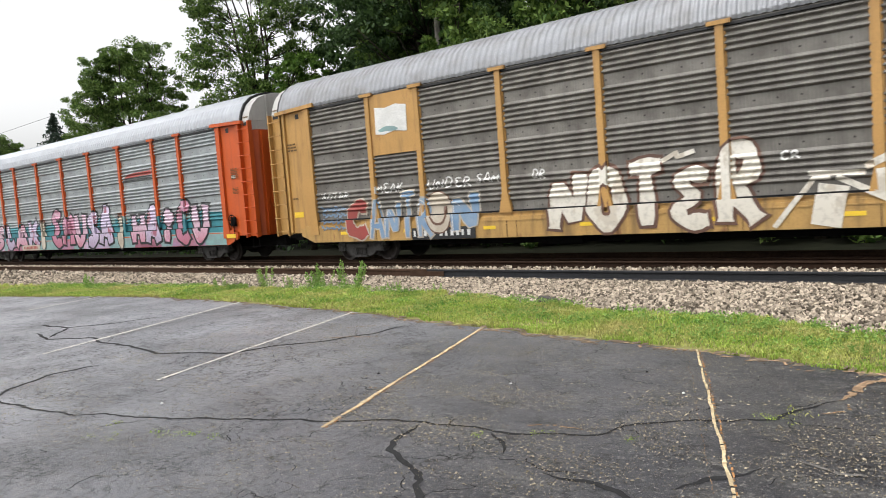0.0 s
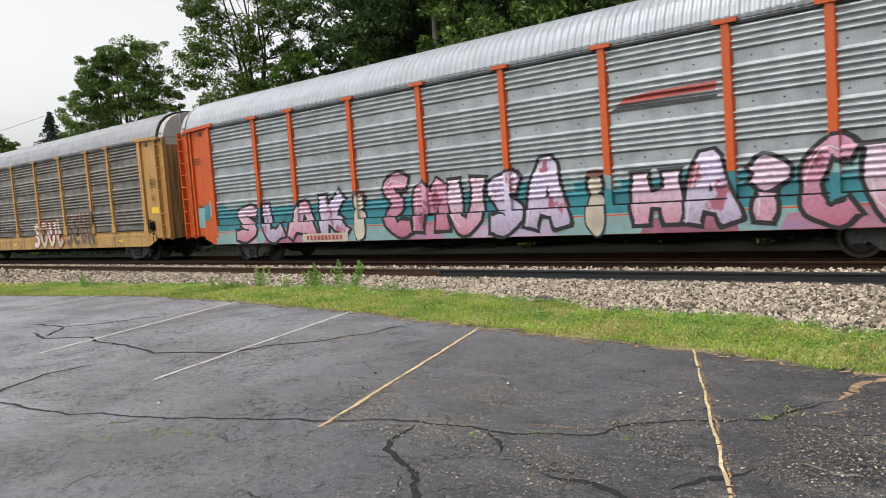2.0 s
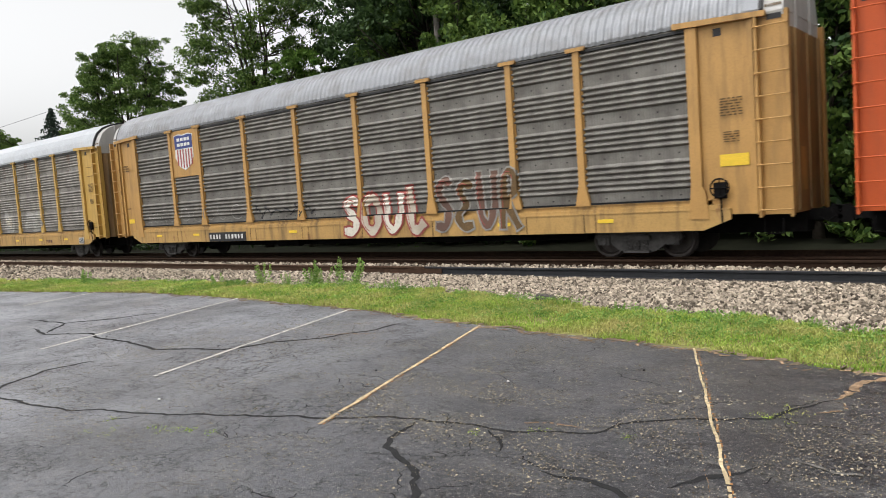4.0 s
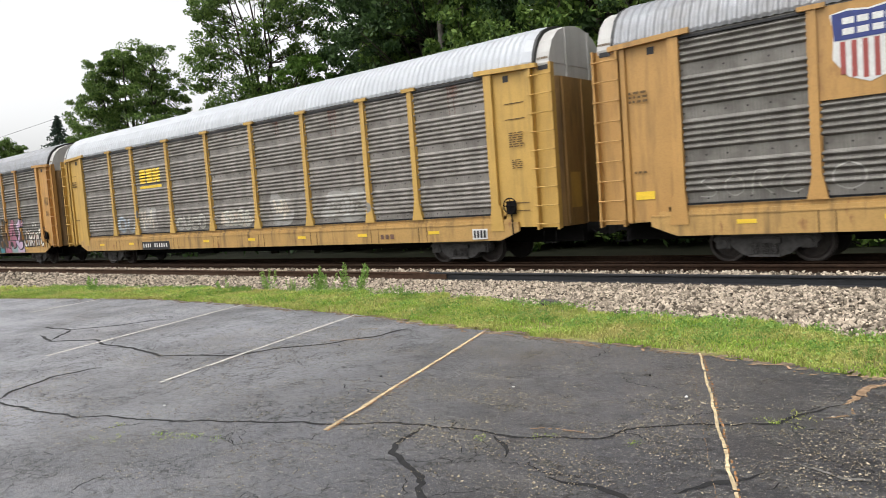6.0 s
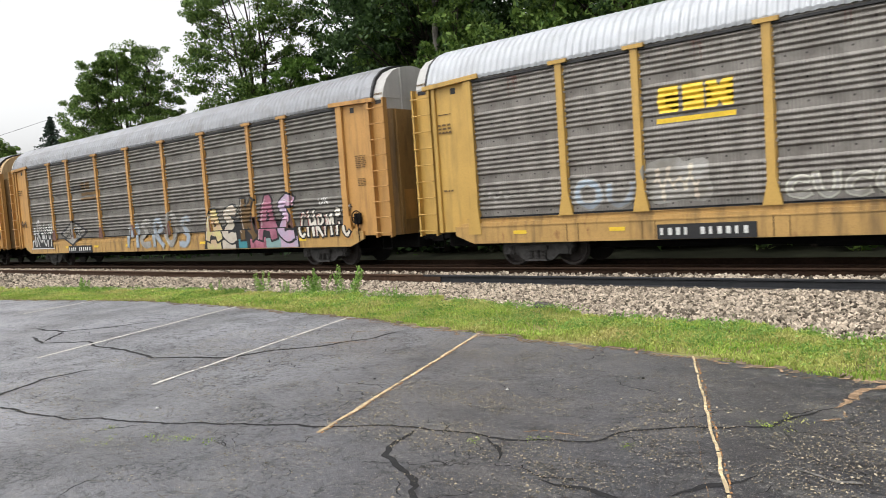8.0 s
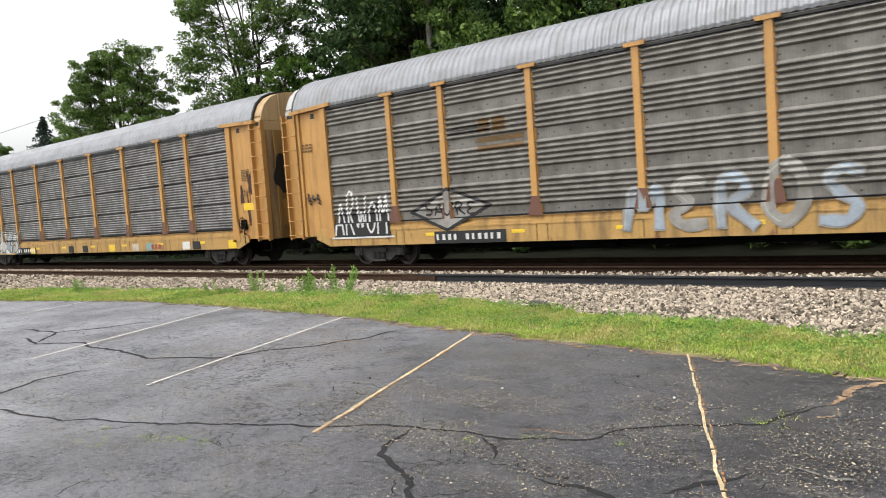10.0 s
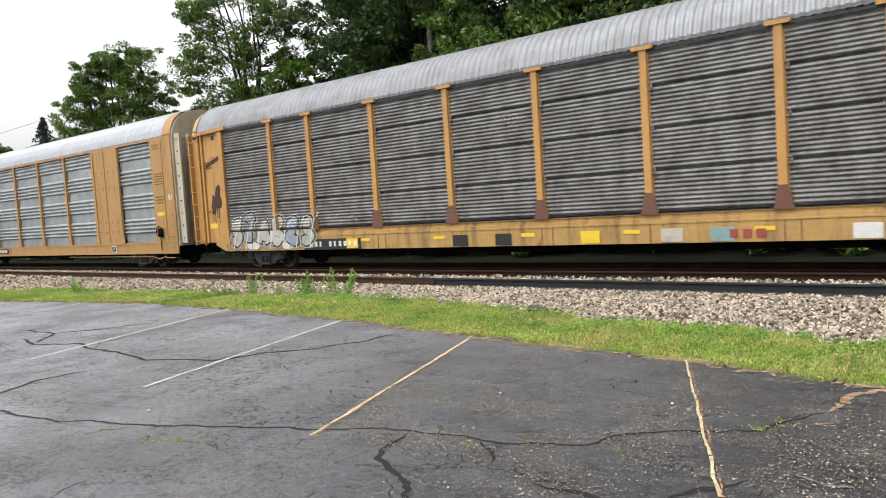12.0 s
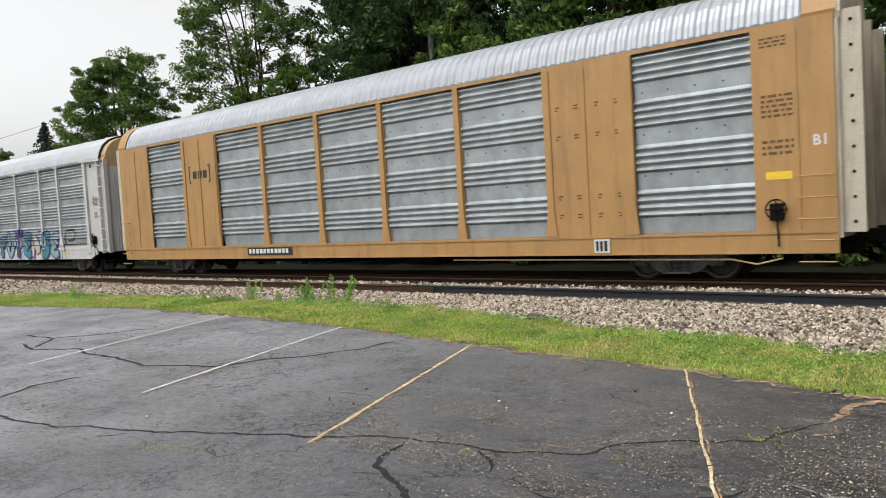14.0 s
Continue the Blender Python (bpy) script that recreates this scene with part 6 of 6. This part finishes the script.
word_tag(car, INNER, "SAURE", -7.95, -6.1, 1.4, 1.78, BLACK, 2, 0.06, lift=0.006)
piece(car, INNER, "MEROS", -1.9, 3.1, 0.75, 2.05, [PALE_BLUE, FADED], FADED, 61, weight=0.3, rim=0.04, shine=PALE_WHITE)
draped("graffiti_ground", car, area([(3.9, 0.68), (9.5, 0.68), (9.4, 1.3), (8.2, 1.7), (6.4, 1.8), (4.1, 1.3)]), BLACK, INNER, lift=0.0)
for a, b, mat in ((4.1, 5.0, GOLD), (5.1, 5.9, CREAM), (6.1, 6.6, TEAL), (6.8, 7.7, ROSE_FADE), (7.7, 8.5, AQUA), (8.5, 9.4, LILAC)):
    draped("graffiti_ground", car, area([(a, 0.68), (b, 0.68), (b, 1.05), (a, 1.0)]), mat, INNER, lift=0.002)
piece(car, INNER, "AEKAE", 4.0, 9.4, 0.85, 2.35, [GOLD, CREAM, INK, MAUVE, LILAC], BLACK, 66, weight=0.48, rim=0.07, shine=WHITE)
piece(car, INNER, "CHRMIC", 9.45, 12.0, 0.95, 1.9, WHITE_SPRAY, BLACK, 7, weight=0.4, rim=0.05, shine=RED)
word_tag(car, INNER, "UK", 10.5, 11.0, 2.0, 2.25, WHITE, 3, 0.035)
number_board(car, -7.5, -5.25, 4)
small_marks(car, 50, False)
draped("graffiti_tag", car, tag_line(-12.85, -12.2, 2.0, 2.4, 6, 3, 0.05), BLACK, [], lift=0.05)

FOOT_M = Shape().prism([(-0.205, LEDGE - 0.03), (0.205, LEDGE - 0.03), (0.175, LEDGE + 0.1), (0.1, LEDGE + 0.46), (-0.1, LEDGE + 0.46), (-0.175, LEDGE + 0.1)], -0.106, -0.1).mesh("post_foot")
for x in INNER:
    part("post_foot", FOOT_M, RUST, car, "rusty brown post foot", pose(x, -FACE + 0.09, 0))

# amber car with finely ribbed sides in four jointed sheets
car, wheels = autorack(AMBER, PANEL_FINE, GREY_ROOF, CAP_TAN, "amber autorack car with finely ribbed grey sides and rusted ends", kind="C")
TRAIN.append((car, wheels, 5))
piece(car, INNER, "STABES", -11.6, -7.0, 0.8, 1.85, [PALE_WHITE, PALE_BLUE, PALE_WHITE], BLACK, 71, "C", weight=0.6, rim=0.05, shine=WHITE, glow=PALE_WHITE)
for i in range(14):
    draped("graffiti_stroke", car, stroke(rounded([(-11.7 + 0.34 * i, 0.72), (-11.5 + 0.34 * i, 1.3 + 0.2 * math.sin(3 * i)), (-11.3 + 0.34 * i, 1.75 + 0.15 * math.sin(2 * i))]), 0.04), WHITE if i % 2 else PALE_BLUE, INNER, "C", 0.028)
for i in range(5):
    draped("graffiti_patch", car, area(lumpy(-11.2 + 0.95 * i, 0.82, 0.35, 0.12, i + 80)), WHITE if i % 2 else FADED, INNER, "C", 0.004)
clip = Shape().tube([(-0.05, 0, -0.07), (0.03, -0.04, -0.07), (0.05, -0.05, 0.0), (0.03, -0.04, 0.07), (-0.05, 0, 0.07)], 0.016, 5).mesh("clip")
for x in INNER:
    part("post_foot", FOOT_M, RUST, car, "rusty brown post foot", pose(x, -FACE + 0.09, 0))
    for i in range(4):
        part("clip", clip, FADED, car, m=pose(x + 0.13, -SKIN - 0.04, LEDGE + 0.9325 * i + 0.95))
        part("clip", clip, FADED, car, m=pose(x - 0.13, -SKIN - 0.04, LEDGE + 0.9325 * i + 0.95, 0, 0, 180))
number_board(car, -7.5, -5.05, 5)
draped("graffiti_tag", car, tag_line(0.2, 0.95, 3.72, 4.1, 3, 3, 0.04), FADED, INNER, "C")
draped("graffiti_tag", car, tag_line(-6.5, -5.1, 1.5, 1.75, 5, 4, 0.04), FADED, INNER, "C")
for x, z, rx, rz, s in ((-12.4, 2.5, 0.28, 0.42, 1), (12.75, 3.0, 0.12, 0.4, 3), (12.25, 2.5, 0.1, 0.25, 5), (12.6, 1.9, 0.06, 0.5, 7)):
    part("rust_patch", Shape().prism(lumpy(x, z, rx, rz, s, 0.95, 40, 4.0), -0.006, 0.0).mesh("rust_patch"), RUST_DARK, car, m=pose(0, -SKIN - 0.035, 0))
for e, s in ((1, 4), (1, 8)):
    part("rust_patch", Shape().prism([(y, z) for y, z in lumpy(-0.75 + 0.5 * (s == 8), 3.2 - 0.4 * (s == 8), 0.35, 0.55, s, 0.4)], 13.765, 13.77, "x").mesh("rust_patch"), BLACK if s == 4 else RUST, car)
part("emblem_disc", Shape().lathe([(0.02, -0.006), (0.26, -0.006), (0.26, 0.0)], -12.42, 3.9, 20).mesh("emblem_disc"), FADED_RED, car, m=pose(0, -SKIN - 0.035, 0))
part("emblem_bar", Shape().prism([(-12.85, 3.72), (-12.0, 3.98), (-12.0, 4.14), (-12.85, 3.88)], -0.012, -0.008).mesh("emblem_bar"), RUST_DARK, car, m=pose(0, -SKIN - 0.035, 0))
for i, (x, z0, z1) in enumerate(((-12.62, 1.75, 2.2), (-12.5, 1.6, 2.2), (-12.36, 1.85, 2.2), (-12.25, 1.7, 2.2), (12.28, 1.9, 2.4), (12.72, 2.2, 2.7))):
    part("rust_drip", Shape().prism([(x - 0.025, z1), (x + 0.025, z1), (x + 0.012, z0), (x - 0.012, z0)], -0.005, 0.0).mesh("rust_drip"), RUST_DARK, car, m=pose(0, -SKIN - 0.034, 0))
for i, (x, mat) in enumerate(((2.5, SIGN_YELLOW), (4.5, CREAM), (5.6, AQUA), (8.3, WHITE), (0.0, BLACK), (-5.6, SIGN_YELLOW), (11.3, SIGN_YELLOW), (-1.4, BLACK), (9.0, BLACK))):
    plate("sill_patch", car, x, x + 0.5, 0.68, 0.98, mat, lift=0.014)
bars(car, "sill_mark_bars", 6.0, 6.8, 0.74, 0.92, 3, RED, lift=0.02)
small_marks(car, 60)


def framed_car():
    """The car whose side is one painted frame with large ribbed panels set in it."""
    car = new("autorack_car")
    tagged(car, "ochre autorack car with bright galvanised ribbed panels and broad frames", "railway car", "cars of the passing train")
    panels = [(-11.31, -8.85), (-6.62, -4.01), (-4.01, -1.19), (-1.19, 1.58), (1.58, 4.42), (4.42, 7.12), (9.45, 12.03)]
    wheels = []
    sheet = Shape().box(-13.55, -11.31, -0.05, 0, 0.6, 5.2).box(-8.85, -6.62, -0.05, 0, 1.05, 5.12).box(7.12, 9.45, -0.05, 0, 1.05, 5.12).box(12.03, 13.55, -0.05, 0, 0.6, 5.2)
    sheet.box(-11.31, 12.03, -0.05, 0, 0.6, 1.07).box(-11.31, 12.03, -0.05, 0, 5.12, 5.2)
    for x in (-12.3, -7.7, 8.25, 12.88):
        sheet.box(x - 0.015, x + 0.015, -0.075, -0.05, 1.1, 5.05)
    for x in (-8.75, -6.75, 7.22, 9.35):
        sheet.prism([(x - 0.17, 1.07), (x + 0.17, 1.07), (x + 0.09, 1.7), (x + 0.09, 5.1), (x - 0.09, 5.1), (x - 0.09, 1.7)], -0.085, -0.05)
    sheet.box(-13.5, 13.5, -0.07, -0.05, 1.0, 1.06).box(-12.0, 12.0, -0.08, -0.05, 0.6, 0.64)
    frame_me = sheet.mesh("side_frame")
    for sg in (-1, 1):
        def side(m):
            return m if sg < 0 else pose(0, 0, 0, 0, 0, 180) @ m
        part("side_frame", frame_me, OCHRE, car, m=side(pose(0, -FACE + 0.05, 0)))
        for a, b in panels:
            part("side_panel", panel_mesh("B", b - a), PANEL_CLEAN, car, m=side(pose((a + b) / 2, -SKIN + 0.01, 0)))
        for x in POSTS_B[1:-1]:
            part("post", post_mesh("low"), OCHRE, car, m=side(pose(x, -FACE + 0.09, 0)))
        for e in (-1, 1):
            lad = new("ladder")
            lad.parent, lad.matrix_basis = car, side(pose(13.2 * e, -FACE - 0.01, 0))
            for r in range(5):
                part("rung", RUNG_M, OCHRE, lad, m=pose(0, 0, 0.45 + 0.42 * r))
        part("hand_brake", BRAKE_M, UNDER, car, m=side(pose(12.45, -FACE - 0.02, 1.5)))
        part("train_pipe", Shape().tube([(4.0, 0, 0.5), (11.5, 0, 0.48), (12.0, 0, 0.38), (12.5, 0, 0.5)], 0.02, 6).mesh("train_pipe"), CAP_TAN, car, m=side(pose(0, -1.42, 0)))
    bolt_me = Shape().lathe([(0.005, -0.02), (0.03, -0.018), (0.035, 0.0)], 0, 0, 8).mesh("bolt")
    for e in (-1, 1):
        flip = Matrix.Diagonal((e, 1, 1, 1))
        part("end_door", Shape().box(13.55, 13.62, -1.45, 1.45, 0.9, 5.1).mesh("end_door"), CAP_CREAM, car, "cream end door with dark bolts", flip)
        part("end_head", Shape().prism([(-1.44, 5.104)] + [(y * 0.985, z + 0.13) for y, z in arch()[1:-1]] + [(1.44, 5.104)], 13.2, 13.66, "x").mesh("end_head"), CAP_CREAM, car, m=flip)
        part("roof_band", roof_band_mesh(13.0, 13.6), OCHRE, car, m=pose(0, 0, 0.15) @ flip)
        for y, a, b in ((-1.33, 13.62, 14.0), (1.33, 13.62, 14.0), (-0.85, 13.62, 13.95), (0.15, 13.62, 13.95)):
            part("door_rib", Shape().box(a, b, y - 0.04, y + 0.04, 1.0, 5.25).mesh("door_rib"), CAP_CREAM, car, m=flip)
        part("coupler", COUPLER_M, UNDER, car, m=pose(13.65, 0, 0.85) if e > 0 else pose(-13.65, 0, 0.85, 0, 0, 180))
        wheels += truck(car, 10.18 * e)
    for r in range(9):
        part("bolt", bolt_me, UNDER, car, m=pose(13.82, -1.372, 1.2 + 0.48 * r))
    part("roof", roof_mesh(13.0, 0.26, 0.035), GALV_ROOF, car, m=pose(0, 0, 0.15) @ Matrix.Diagonal((1, 0.985, 1, 1)) @ pose(0, 0, 0))
    part("underframe", DECK_M, UNDER, car)
    for x in range(-8, 9, 2):
        part("crossbearer", CROSS_M, UNDER, car, m=pose(x, 0, 0))
    part("brake_gear", GEAR_M, UNDER, car, m=pose(2.5, -0.9, 0.5))
    y = -FACE - 0.002
    for i, x in enumerate((-8.05, -7.72, -7.4)):
        plate("emblem_bar", car, x - 0.12, x + 0.12, 3.62, 3.9, BLACK, y=y)
    for a, b, c, d in ((-8.42, -8.36, 3.45, 4.1), (-7.12, -7.06, 3.45, 4.1), (-8.42, -8.3, 3.45, 3.5), (-8.42, -8.3, 4.05, 4.1), (-7.18, -7.06, 3.45, 3.5), (-7.18, -7.06, 4.05, 4.1)):
        plate("emblem_bar", car, a, b, c, d, BLACK, y=y)
    bm = letters("B1", 13.15, 13.38, 2.72, 2.93, 0.02)
    for v in bm.verts:
        v.co.y = -FACE - 0.006
    me = bpy.data.meshes.new("end_mark")
    bm.to_mesh(me)
    bm.free()
    me.materials.append(None)
    part("end_mark", me, WHITE, car)
    stencil(car, 12.2, 12.8, 3.35, 3.85, 5, 7, y=y)
    stencil(car, 12.2, 12.8, 2.6, 2.95, 3, 8, y=y)
    stencil(car, 12.2, 12.7, 4.75, 4.98, 3, 9, y=y)
    for x, seed in ((7.45, 1), (7.95, 2), (8.5, 3), (9.0, 4)):
        for z in (1.5, 1.95, 3.4, 4.1):
            stencil(car, x, x + 0.12, z, z + 0.14, 2, seed, y=y)
    plate("warning_label", car, 12.25, 12.75, 2.1, 2.26, SIGN_YELLOW, y=y)
    plate("placard", car, 8.35, 8.75, 0.66, 0.98, WHITE, y=y, lift=0.02)
    bars(car, "placard_bars", 8.4, 8.72, 0.7, 0.94, 3, BLACK, lift=0.034, y=y)
    plate("number_board", car, -5.1, -2.7, 0.72, 0.98, BLACK, y=y, lift=0.02)
    bars(car, "car_number_mark", -5.0, -2.8, 0.78, 0.93, 11, WHITE, lift=0.03, y=y)
    return car, wheels


car, wheels = framed_car()
TRAIN.append((car, wheels, 6))

# white car at the end
car, wheels = autorack(WHITE_PAINT, PANEL_CLEAN, WHITE_ROOF, CAP_TAN, "white autorack car with galvanised ribbed sides and dark graffiti")
TRAIN.append((car, wheels, 7))
piece(car, INNER, "TUTENSE", 1.6, 8.9, 0.7, 2.0, [TEAL, AQUA, NAVY, TEAL, PALE_WHITE], NAVY, 91, weight=0.42, rim=0.08, shine=RED)
draped("graffiti_stroke", car, stroke([(9.4, 1.0), (9.3, 1.6), (9.5, 2.0), (10.2, 2.02), (10.4, 1.8), (10.2, 1.55), (9.6, 1.5)], 0.09), BLACK, INNER)
small_marks(car, 70, False)


# ---- motion ----
SPEED, START, PITCH, RADIUS = 11.557, -6.695, 28.6, 0.42


def motions():
    """The train rolls to +x at a steady speed; every wheelset turns with it."""
    for car, wheels, k in TRAIN:
        walk(car, [(t, pose(START + SPEED * t - PITCH * k, 17.31, -0.17)) for t in (0.0, 3.5, 7.0, 10.5, 14.0)])
        for w in wheels:
            x = w.matrix_basis.translation.x
            walk(w, [(i / 30, pose(x, 0, RADIUS, 0, math.degrees(SPEED / RADIUS * i / 30) + 40 * k, 0)) for i in range(421)])


motions()
